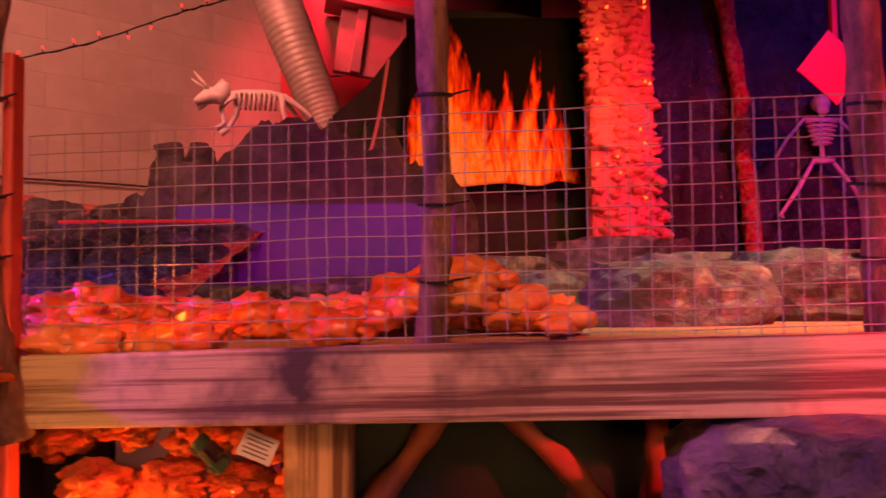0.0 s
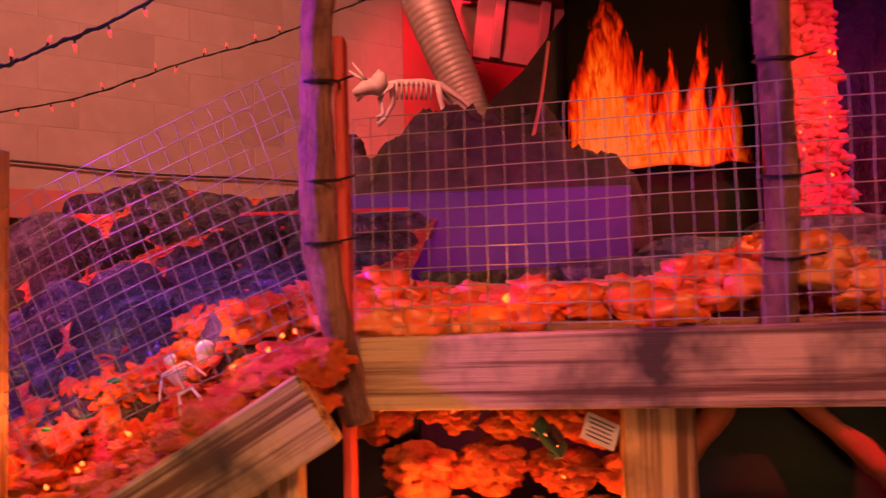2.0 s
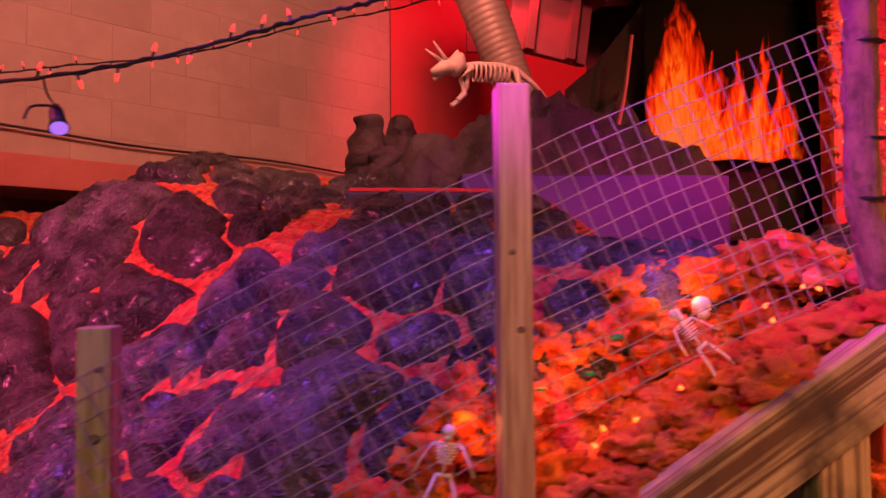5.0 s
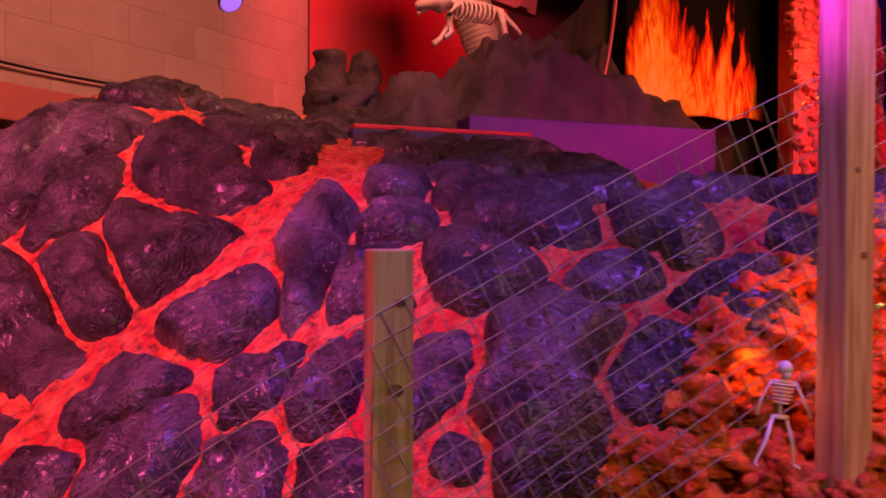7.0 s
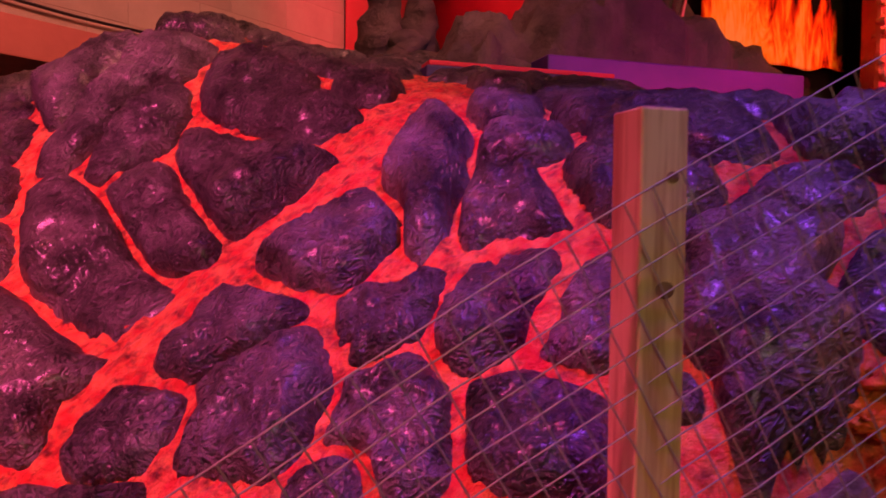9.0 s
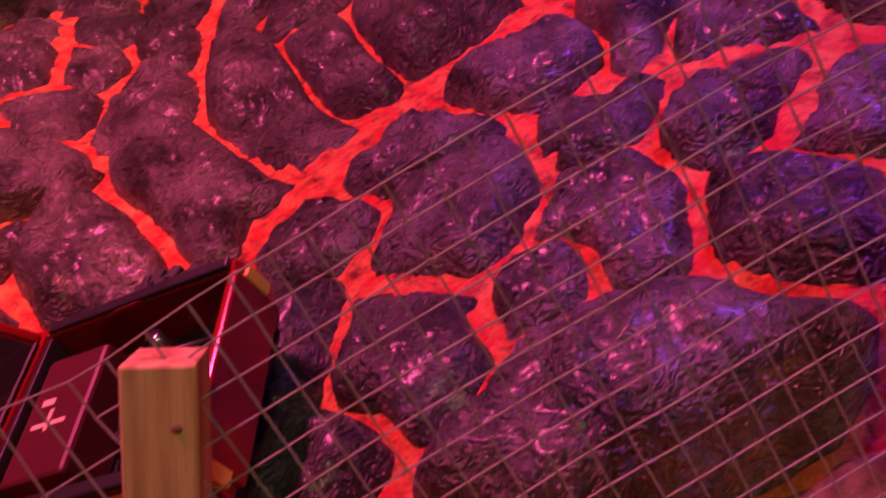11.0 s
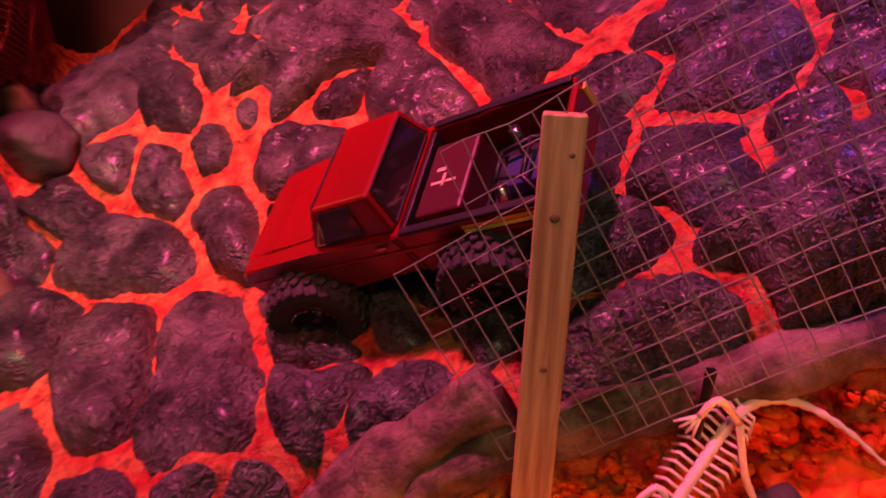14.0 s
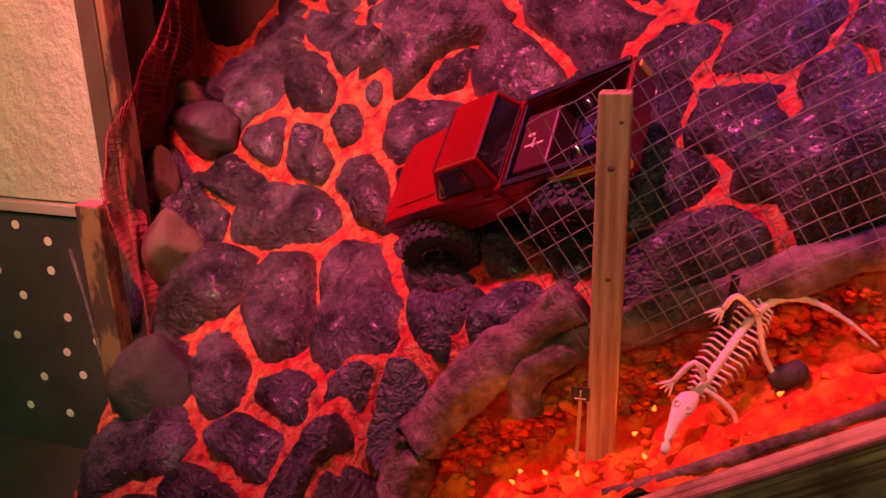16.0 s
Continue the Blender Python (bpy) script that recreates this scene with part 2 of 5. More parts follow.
def ground(x, y):
    slope = 0.845 + 0.524 * x + 0.58 * y
    slope -= 0.10 * math.exp(-((x + 2.25) ** 2 + (y - 1.5) ** 2) / 0.07)
    slope += 0.15 * math.exp(-((x + 2.1) ** 2 + (y - 2.65) ** 2) / 0.10)
    slope += 0.05 * math.exp(-((x + 1.45) ** 2 + (y - 1.4) ** 2) / 0.08)
    slope += 0.15 * ease((y - 1.70) / 0.3) * ease((-2.42 - x) / 0.35)
    slope -= 0.06 * math.exp(-((x + 2.04) ** 2 + (y - 2.0) ** 2) / 0.03)
    slope -= 0.05 * math.exp(-((x + 2.62) ** 2 + (y - 1.42) ** 2) / 0.03)
    bank = -3.18 - (y - 1.39) * 0.427
    slope += 0.17 * ease((bank + 0.14 - x) / 0.14) * ease((y - 1.5) / 0.2)
    cap = 1.165 + 0.28 * max(0.0, y - 1.75) + 0.3 * max(0.0, -1.6 - x)
    z = softmin(slope, cap)
    if x > -2.5:
        k = max(0.0, min(1.0, (1.155 - y) / 0.04)) * min(1.0, (x + 2.5) / 0.14)
        z = z * (1 - k) + (trough(x) - 0.04) * k
    k = max(0.0, min(1.0, (-3.24 - (y - 1.39) * 0.427 - x) / 0.04))
    return max(z * (1 - k) - 0.6 * k, -0.6)


FLOOR_Z = -0.44

# ---- structure ----
fl = link("floor", *joined([([(-8, -4, FLOOR_Z), (6, -4, FLOOR_Z), (6, 8, FLOOR_Z), (-8, 8, FLOOR_Z), (-8, -4, FLOOR_Z - 0.1), (6, -4, FLOOR_Z - 0.1), (6, 8, FLOOR_Z - 0.1), (-8, 8, FLOOR_Z - 0.1)],
     [(0, 1, 2, 3), (7, 6, 5, 4), (0, 4, 5, 1), (1, 5, 6, 2), (2, 6, 7, 3), (3, 7, 4, 0)])]), FLOOR_M)
tagged(fl, "dark worn hall floor", "floor", kind="structure")
ce = part("ceiling", box(14, 12, 0.1, -1, 2, 3.65, 0), mat("dark_ceiling", (0.03, 0.027, 0.028), 0.9, second=(0.04, 0.035, 0.035), bump=0.2))
tagged(ce, "dark ceiling above the display", "ceiling", kind="structure")


def wall(name, a, b, material, label, z0=FLOOR_Z, z1=3.6, thick=0.15):
    a, b = Vector((*a, 0)), Vector((*b, 0))
    d = b - a
    ang = math.degrees(math.atan2(d.y, d.x))
    ob = part(name, box(d.length, thick, z1 - z0, d.length / 2, thick / 2, 0, 0), material)
    ob.matrix_world = pose(a.x, a.y, (z0 + z1) / 2, 0, 0, ang)
    return tagged(ob, label, "wall", kind="structure")


# diagonal wall of painted concrete blocks, each block a piece on a recessed bed
WA, WB = Vector((-4.6, 2.35, 0)), Vector((-1.11, 5.2, 0))
wl = wall("wall_west", WA.xy, WB.xy, mat("block_mortar", (0.55, 0.47, 0.38), 0.9, second=(0.48, 0.41, 0.33), bump=0.3), "painted concrete block wall with shallow mortar joints")
wall("wall_north", (-1.11, 5.2), (4.5, 5.2), mat("dark_back_wall", (0.10, 0.06, 0.06), 0.8, second=(0.07, 0.045, 0.05), scale=3), "dark painted back wall")
wall("wall_east", (4.5, 5.2), (4.5, -3.5), mat("side_wall", (0.12, 0.09, 0.09), 0.8, second=(0.10, 0.07, 0.07), scale=3), "plain dark side wall")
wall("wall_south", (4.5, -3.5), (-7, -3.5), mat("rear_wall", (0.10, 0.08, 0.08), 0.8, second=(0.08, 0.06, 0.06), scale=3), "plain dark wall behind the walkway")
wall("wall_far_west", (-7, -3.5), (-7, 3), mat("far_wall", (0.10, 0.08, 0.08), 0.8, second=(0.08, 0.06, 0.06), scale=3), "plain dark end wall")
wall("wall_corner", (-7, 2.35), (-4.6, 2.35), mat("corner_wall", (0.12, 0.10, 0.09), 0.8, second=(0.10, 0.08, 0.08), scale=3), "plain dark wall beside the block wall")

# heap under the rocks: one lava-coloured sheet
GX0, GX1, GY0, GY1, STEP = -3.6, -0.61, 0.95, 3.2, 0.0105
nx, ny = int((GX1 - GX0) / STEP), int((GY1 - GY0) / STEP)
gv, gf = [], []
for j in range(ny + 1):
    for i in range(nx + 1):
        x, y = GX0 + i * STEP, GY0 + j * STEP
        gv.append((x, y, ground(x, y) - (0.07 if y < 1.165 and -2.45 < x < -1.75 else 0.0) + (0.010 + 0.006 * ease((-2.1 - x) / 0.3) if y > 1.16 or x < -2.3 else 0.0) + 0.010 * noise.noise((x * 7, y * 7, 0)) + 0.010 * noise.noise((x * 26, y * 26, 3)) + 0.008 * noise.noise((x * 58, y * 58, 8))))
for j in range(ny):
    for i in range(nx):
        a = j * (nx + 1) + i
        gf.append((a, a + 1, a + nx + 2, a + nx + 1))
lava_sheet = tagged(link("lava_ground", gv, gf, LAVA, smooth=True), "red and orange painted lava ground between the rocks", "ground", kind="structure")

# narrow trough of glowing lava in front of the heap
tv, tf = [], []
cols, rows_t = 300, 30
for i in range(cols + 1):
    x = -2.75 + i * (2.12 / cols)
    for j in range(rows_t + 1):
        y = 0.945 + 0.22 * j / rows_t
        p = Vector((x, y, 0))
        lump = 0.030 * noise.noise(p * 13) - 0.020 * abs(noise.noise(p * 26)) + 0.014 * noise.noise(p * 55) - 0.006 * abs(noise.noise(p * 90)) + 0.012
        tv.append((x, y, trough(x) - 0.015 + lump + 0.10 * max(0, j / rows_t - 0.6)))
for i in range(cols):
    for j in range(rows_t):
        a = i * (rows_t + 1) + j
        tf.append((a, a + rows_t + 1, a + rows_t + 2, a + 1))
tagged(link("lava_trough", tv, tf, CRUST, smooth=True), "glowing orange lava bed in a sloping trough behind the rail", "lava", kind="structure")

# ---- rocks of the heap ----
# rocks by stretch of the heap: place, half length, half width, turn in plan
ROCKS_FOOT = [(-2.76, 1.40, 0.160, 0.074, 129), (-2.56, 1.33, 0.190, 0.083, 124), (-3.09, 1.54, 0.155, 0.097, 155), (-2.87, 1.30, 0.157, 0.052, 138), (-2.64, 1.17, 0.088, 0.042, 145), (-2.67, 1.08, 0.092, 0.045, 143), (-2.51, 1.04, 0.105, 0.042, 65), (-2.49, 1.14, 0.050, 0.042, 1), (-2.46, 1.47, 0.073, 0.042, 163)]
ROCKS_NET_SIDE = [(-2.79, 1.84, 0.065, 0.045, 157), (-2.92, 1.69, 0.190, 0.060, 151), (-2.89, 1.82, 0.101, 0.043, 145), (-3.16, 1.85, 0.144, 0.042, 162), (-2.42, 1.12, 0.061, 0.042, 177), (-2.56, 1.76, 0.139, 0.089, 137), (-2.67, 1.67, 0.141, 0.046, 134), (-2.65, 1.97, 0.190, 0.113, 50), (-2.73, 1.88, 0.058, 0.046, 137), (-2.54, 1.89, 0.091, 0.064, 51), (-2.35, 1.81, 0.173, 0.071, 139), (-3.23, 2.17, 0.190, 0.098, 127), (-3.04, 2.29, 0.190, 0.044, 124), (-3.07, 1.90, 0.093, 0.042, 141), (-2.99, 2.03, 0.167, 0.048, 132), (-2.41, 1.35, 0.106, 0.042, 139), (-2.35, 1.63, 0.063, 0.060, 76), (-2.52, 1.62, 0.109, 0.052, 161)]
ROCKS_MIDDLE = [(-2.21, 1.87, 0.190, 0.071, 118), (-1.93, 1.38, 0.122, 0.054, 116), (-2.26, 1.19, 0.075, 0.053, 40), (-2.30, 1.42, 0.142, 0.046, 118), (-2.18, 2.69, 0.190, 0.079, 81), (-2.08, 2.48, 0.178, 0.085, 38), (-2.06, 2.35, 0.109, 0.078, 67), (-2.00, 2.10, 0.190, 0.063, 117), (-2.11, 2.07, 0.190, 0.077, 122), (-2.02, 1.64, 0.091, 0.042, 145), (-1.96, 1.16, 0.092, 0.049, 175), (-2.29, 1.45, 0.134, 0.073, 130), (-2.20, 1.54, 0.087, 0.042, 118), (-2.15, 1.33, 0.095, 0.054, 102), (-2.10, 1.54, 0.186, 0.071, 136)]
ROCKS_FLOW_SIDE = [(-1.78, 1.35, 0.057, 0.047, 38), (-1.78, 2.28, 0.190, 0.096, 110), (-1.84, 2.07, 0.190, 0.087, 112), (-1.87, 1.68, 0.090, 0.054, 141), (-1.68, 1.71, 0.110, 0.068, 149), (-1.68, 1.53, 0.070, 0.061, 119), (-1.85, 1.54, 0.091, 0.080, 147), (-1.71, 1.38, 0.090, 0.060, 101), (-1.77, 1.19, 0.136, 0.090, 159)]
ROCKS_RAIL_SIDE = [(-1.57, 1.42, 0.076, 0.069, 55), (-1.59, 1.28, 0.077, 0.053, 124), (-1.55, 1.75, 0.190, 0.061, 61), (-1.34, 1.25, 0.145, 0.079, 27), (-1.19, 1.21, 0.086, 0.042, 180), (-1.04, 1.23, 0.090, 0.053, 172), (-1.16, 1.35, 0.077, 0.049, 174), (-1.45, 1.22, 0.050, 0.042, 127), (-1.22, 1.63, 0.190, 0.078, 111), (-0.93, 1.28, 0.110, 0.053, 91), (-1.34, 1.50, 0.114, 0.058, 129), (-0.93, 1.30, 0.065, 0.051, 37)]
FLOWLINE = [Vector(p) for p in ((-1.36, 2.40), (-1.42, 2.14), (-1.56, 1.98), (-1.66, 1.91), (-1.76, 1.87), (-1.86, 1.85), (-1.94, 1.81), (-2.03, 1.75), (-2.10, 1.74))]
rng = random.Random(7)


def flow_gap(p):
    best = 9
    for a, b in zip(FLOWLINE, FLOWLINE[1:]):
        t = max(0, min(1, (p - a).dot(b - a) / (b - a).length_squared))
        best = min(best, (p - (a + (b - a) * t)).length)
    return best


heap = []


def add_rock(x, y, half_long, half_wide, turn, limit):
    c, s = math.cos(radians(turn)), math.sin(radians(turn))
    squash = np.array([[c / half_long, s / half_long], [-s / half_wide, c / half_wide]])
    heap.append((np.array((x, y)), squash, math.sqrt(half_long * half_wide), limit))


for row in ROCKS_FOOT + ROCKS_NET_SIDE + ROCKS_MIDDLE + ROCKS_FLOW_SIDE + ROCKS_RAIL_SIDE:
    add_rock(*row, 2.6)
for _ in range(6000):
    x, y = rng.uniform(-3.4, -0.75), rng.uniform(0.98, 3.05)
    p = np.array((x, y))
    if flow_gap(Vector((x, y))) < 0.12 or (y < 1.18 and x > -2.42) or x < -3.10 - (y - 1.39) * 0.427:
        continue
    if all(np.linalg.norm(m @ (p - q)) > (1.7 if lim > 2.0 else 2.0) and np.linalg.norm(p - q) > 0.085 for q, m, _, lim in heap):
        add_rock(x, y, rng.uniform(0.075, 0.11), rng.uniform(0.055, 0.075), rng.uniform(100, 170), 1.9)


def frame_at(x, y):
    e = 0.03
    if x > -2.5:
        y = max(y, 1.19)
    gx = (ground(x + e, y) - ground(x - e, y)) / (2 * e)
    gy = (ground(x, y + e) - ground(x, y - e)) / (2 * e)
    n = Vector((-gx, -gy, 1)).normalized()
    a = Vector((1, 0, gx)).normalized()
    return a, n.cross(a), n


def heap_rock(i):
    q, squash, size, limit = heap[i]
    a, b, n = frame_at(*q)
    c = Vector((q[0], q[1], ground(*q)))
    r2 = random.Random(i)
    tall = max(0.036, min(0.085, size * r2.uniform(0.50, 0.72)))
    rings, sides = 26, 84
    ts = np.arange(sides) * 2 * math.pi / sides
    ways = np.outer(np.cos(ts), np.array(a)) + np.outer(np.sin(ts), np.array(b))
    rs = np.arange(0.008, 0.30, 0.003)
    spots = q + ways[:, None, :2] * rs[None, :, None]
    own = np.linalg.norm((spots - q) @ squash.T, axis=-1)
    room = np.full(own.shape, 9.0)
    for j, (qj, mj, sj, _) in enumerate(heap):
        if j != i and np.linalg.norm(qj - q) < 0.6:
            room = np.minimum(room, (np.linalg.norm((spots - qj) @ mj.T, axis=-1) - own) * (size + sj) / 4)
    joint = (0.0060 if q[0] < -2.2 else 0.0035) + 0.004 * (0.5 + 0.5 * math.sin(i * 2.4))
    free = (room > joint) & (own < limit)
    to_flow = np.full(own.shape, 9.0)
    for f0, f1 in zip(FLOWLINE, FLOWLINE[1:]):
        f0, f1 = np.array(f0), np.array(f1)
        t = np.clip(((spots - f0) @ (f1 - f0)) / ((f1 - f0) @ (f1 - f0)), 0, 1)
        to_flow = np.minimum(to_flow, np.linalg.norm(spots - f0 - t[..., None] * (f1 - f0), axis=-1))
    free &= to_flow > np.clip(0.035 + 0.10 * (spots[:, :, 1] - 1.80), 0.03, 0.085)
    if q[0] > -2.38:
        free &= spots[:, :, 1] > 1.145
    reach = np.array([rs[max(0, int(np.argmin(f)) - 1)] if not f.all() else rs[-1] for f in free])
    reach = (np.roll(reach, 2) + 2 * np.roll(reach, 1) + 3 * reach + 2 * np.roll(reach, -1) + np.roll(reach, -2)) / 9
    if reach.mean() < 0.022:
        return None
    off = Vector((r2.random() * 50, r2.random() * 50, r2.random() * 50))
    tilt = (r2.uniform(-0.25, 0.25), r2.uniform(-0.25, 0.25))
    verts, faces = [c + n * tall], []
    for k in range(1, rings + 1):
        f = k / rings
        for s in range(sides):
            wob = 1 + 0.05 * noise.noise((math.cos(ts[s]) * 3, math.sin(ts[s]) * 3, i * 2.7)) + 0.05 * noise.noise((math.cos(ts[s]) * 9, math.sin(ts[s]) * 9, i * 1.9))
            r = reach[s] * wob * f ** 0.85
            u, v = math.cos(ts[s]) * r, math.sin(ts[s]) * r
            h = tall * (1 - f ** 5.0) * max(0.4, min(1.6, 1 + tilt[0] * u / 0.1 + tilt[1] * v / 0.1))
            w = c + a * u + b * v
            o = w + off
            g = noise.fractal(o * 8, 1.0, 2.1, 4) * 0.015 - abs(noise.noise(o * 15)) * 0.020 - abs(noise.noise(o * 38)) * 0.009 - abs(noise.noise(Vector((o.x * 60, o.y * 60, o.z * 140)))) * 0.004 + 0.008
            edge = min(1, (1 - f) * 6)
            verts.append(Vector((w.x, w.y, ground(w.x, w.y))) + n * (h + g * (0.2 + 0.8 * edge) - (0.03 if k == rings else 0)))
    for s in range(sides):
        faces.append((0, 1 + s, 1 + (s + 1) % sides))
    for k in range(rings - 1):
        o = 1 + k * sides
        for s in range(sides):
            t = (s + 1) % sides
            faces.append((o + s, o + sides + s, o + sides + t, o + t))
    ob = link("heap_rock", [v - c for v in verts], faces, ROCK, smooth=True)
    ob.location = c
    return tagged(ob, "dark purplish resin rock with a crumpled glossy skin among lava veins", "rock", "rocks of the lava heap")


for i in range(len(heap)):
    heap_rock(i)

# ---- fence: rails, posts, wire ----


def plank(name, a, b, tall, thick, material, label, up=(0, 0, 1), category="rail"):
    a, b = Vector(a), Vector(b)
    d = b - a
    bm = bmesh.new()
    n = max(2, int(d.length / 0.05))
    x = d.normalized()
    z = Vector(up)
    y = z.cross(x).normalized()
    z = x.cross(y)
    box(d.length, thick, tall, 0, 0, 0, 0.004, None, bm)
    ob = part(name, bm, material)
    m = Matrix((x, y, z)).transposed().to_4x4()
    ob.matrix_world = Matrix.Translation((a + b) / 2) @ m
    return tagged(ob, label, category)


plank("front_rail", (-0.555, 1.045, 1.079), (1.5, 0.82, 1.125), 0.093, 0.038, PINE, "weathered sawn pine rail with dark stains along the table front")
plank("sloping_rail", (-0.592, 0.965, 1.050), (-3.0, 0.88, -0.43), 0.095, 0.038, PINE, "sawn pine rail sloping down beside the lava trough")
for x, y, top in ((-0.18, 1.07, 1.033), (1.1, 0.93, 1.05)):
    plank("leg_post", (x, y, FLOOR_Z), (x, y, top), 0.09, 0.045, PINE, "pale pine leg under the front rail", (1, 0, 0), "post")
for x in (-0.66, -1.75, -2.6):
    plank("leg_post", (x, 1.0, FLOOR_Z), (x, 1.0, trough(x) - 0.05), 0.07, 0.038, PINE, "pine leg holding the sloping rail", (1, 0, 0), "post")


def square_post(x, y, z0, z1, lean=0, w=0.041):
    bm = box(w, w, z1 - z0, 0, 0, 0, 0.002)
    ob = part("square_post", bm, POST_PINE)
    ob.matrix_world = pose(x, y, (z0 + z1) / 2, 0, lean, 0)
    return tagged(ob, "square sawn pine post carrying the wire mesh", "post", "square fence posts")


square_post(-1.067, 1.02, 0.78, 1.39)
square_post(-1.585, 1.08, 0.45, 1.092)
square_post(-2.080, 1.09, -0.02, 0.706, -1.5)
KNOT = mat("pine_knot", (0.27, 0.15, 0.07), 0.6, second=(0.13, 0.07, 0.04), scale=60, bump=0.2)
for x, y, z, r in ((-2.079, 1.0693, 0.670, 0.0032), (-2.088, 1.0693, 0.611, 0.0055), (-2.082, 1.0693, 0.46, 0.004), (-1.578, 1.0593, 1.04, 0.006), (-1.583, 1.0593, 0.955, 0.009), (-1.072, 0.9993, 1.18, 0.005), (-1.062, 0.9993, 1.085, 0.006)):
    v, f = tube_data([(0, 0.0012, 0), (0, 0, 0), (0, -0.0006, 0)], [r * 0.75, r * 0.75, r * 0.3], 14)
    kn = link("knot", [(a * 1.25, b, c) for a, b, c in v], f, KNOT)
    kn.location = (x, y, z)
    tagged(kn, "dark round knot in the face of a pine post", "knot", "knots")


def branch_post(pts, r, label):
    line = smooth_line(pts, 8)
    rad = [r * (1 + 0.10 * noise.noise((p.x * 3, p.y * 3, p.z * 9))) for p in line]
    return tagged(link("branch_post", *tube_data(line, rad, 20, 0.30), BARK, smooth=True), label, "post", "round fence posts")


posts = [
    branch_post([(-0.035, 1.045, 1.10), (-0.022, 1.045, 1.3), (-0.026, 1.045, 1.6), (-0.03, 1.045, 2.3)], 0.020, "round debarked branch post standing on the rail"),
    branch_post([(-0.560, 1.03, 1.02), (-0.575, 1.02, 1.10), (-0.602, 1.01, 1.25), (-0.603, 1.01, 1.4), (-0.600, 1.01, 1.55), (-0.585, 1.01, 1.7), (-0.575, 1.01, 2.3)], 0.021, "crooked knotty branch post at the corner of the fence"),
    branch_post([(0.525, 0.97, 1.10), (0.522, 0.97, 1.3), (0.508, 0.97, 1.6), (0.50, 0.97, 2.3)], 0.020, "round debarked branch post at the table end"),
]
strip = plank("corner_batten", (-0.572, 1.035, 0.9), (-0.578, 1.035, 1.52), 0.014, 0.03, mat("red_batten", (0.62, 0.09, 0.05), 0.55, second=(0.48, 0.06, 0.035), scale=14, bump=0.3), "thin red painted batten screwed beside the branch post", (1, 0, 0), "batten")


def cable_tie(x, y, z, r=0.024):
    ring = [(x + r * math.cos(t), y + r * math.sin(t), z + 0.004 * math.sin(t)) for t in [2 * math.pi * k / 14 for k in range(15)]]
    pieces = [tube_data(ring, 0.0022, 6), tube_data([(x + r, y - 0.004, z), (x + r + 0.022, y - 0.014, z + 0.003)], 0.0016, 5)]
    ob = link("cable_tie", *joined(pieces), BLACK)
    return tagged(ob, "black cable tie round a post", "cable tie", "cable ties")


for x, y, zs in ((-0.024, 1.045, (1.217, 1.318, 1.465)), (-0.598, 1.01, (1.25, 1.328, 1.455)), (0.515, 0.97, (1.24, 1.33, 1.43))):
    for z in zs:
        cable_tie(x, y, z)


def wire_panel(origin, u, v, nu, nv, limit=None, sag=0.004):
    """A welded panel: nu cells along u, nv along v, 25 mm apart."""
    o, u, v = Vector(origin), Vector(u).normalized(), Vector(v).normalized()
    w = u.cross(v)
    c = 0.0254

    def at(i, j):
        q = o + u * (i * c) + v * (j * c)
        return q + w * (sag * noise.noise(q * 5)) + v * (0.0035 * noise.noise(q * 6 + Vector((9, 0, 0)))) + u * (0.002 * noise.noise(q * 14 + Vector((0, 9, 0))))

    top = empty("wire_fence")
    for j in range(nv + 1):
        row = [at(i, j) for i in range(nu + 1)]
        row = [q for q in row if limit is None or q.x < limit]
        link("line_wire", *tube_data(row, 0.00075, 5), WIRE, top)
    for i in range(nu + 1):
        js = [j for j in range(nv + 1) if limit is None or at(i, j).x < limit]
        if len(js) > 1:
            link("cross_wire", *tube_data([at(i, j) + w * 0.0018 for j in js], 0.00075, 5), WIRE, top)
    return tagged(top, "galvanised welded wire mesh with square openings tied to the posts", "wire fence", "fence panels")


wire_panel((1.15, 0.875, 1.120), (-1, 0.105, -0.02), (0, 0, 1), 68, 13)


# the sloping panel follows the posts and steepens downhill
def sloping_panel():
    c = 0.0254
    top = empty("wire_fence")
    x, z, line = -0.42, 1.560, []
    for i in range(84):
        t = radians(20.5 + 8.0 * max(0.0, (i * c) - 0.19))
        line.append((x, z, t))
        x, z = x - c * math.cos(t), z - c * math.sin(t)

    def at(i, j):
        x, z, t = line[i]
        q = Vector((x + j * c * math.sin(t), 1.005 - 0.052 * (x + 0.6), z - j * c * math.cos(t)))
        droop = 0.012 * math.sin(i * 0.9) * max(0, (i - 70) / 14) if j < 2 else 0
        return q + Vector((0.002 * noise.noise(q * 14), 0.006 * noise.noise(q * 5), 0.0035 * noise.noise(q * 7 + Vector((9, 0, 0))) + droop))

    for j in range(14):
        n = 83 - (3 if j % 3 == 1 else 0) - (4 if j < 3 else 0)
        row = [at(i, j) for i in range(n + 1)]
        row = [q for q in row if q.x < -0.600]
        link("line_wire", *tube_data(row, 0.00075, 5), WIRE, top)
    for i in range(84):
        js = [j for j in range(14) if at(i, j).x < -0.600 and i <= 83 - (3 if j % 3 == 1 else 0) - (4 if j < 3 else 0)]
        if len(js) > 1:
            link("cross_wire", *tube_data([at(i, j) + Vector((0, -0.0018, 0)) for j in js], 0.00075, 5), WIRE, top)
    return tagged(top, "galvanised welded wire mesh with square openings following the slope", "wire fence", "fence panels")


sloping_panel()


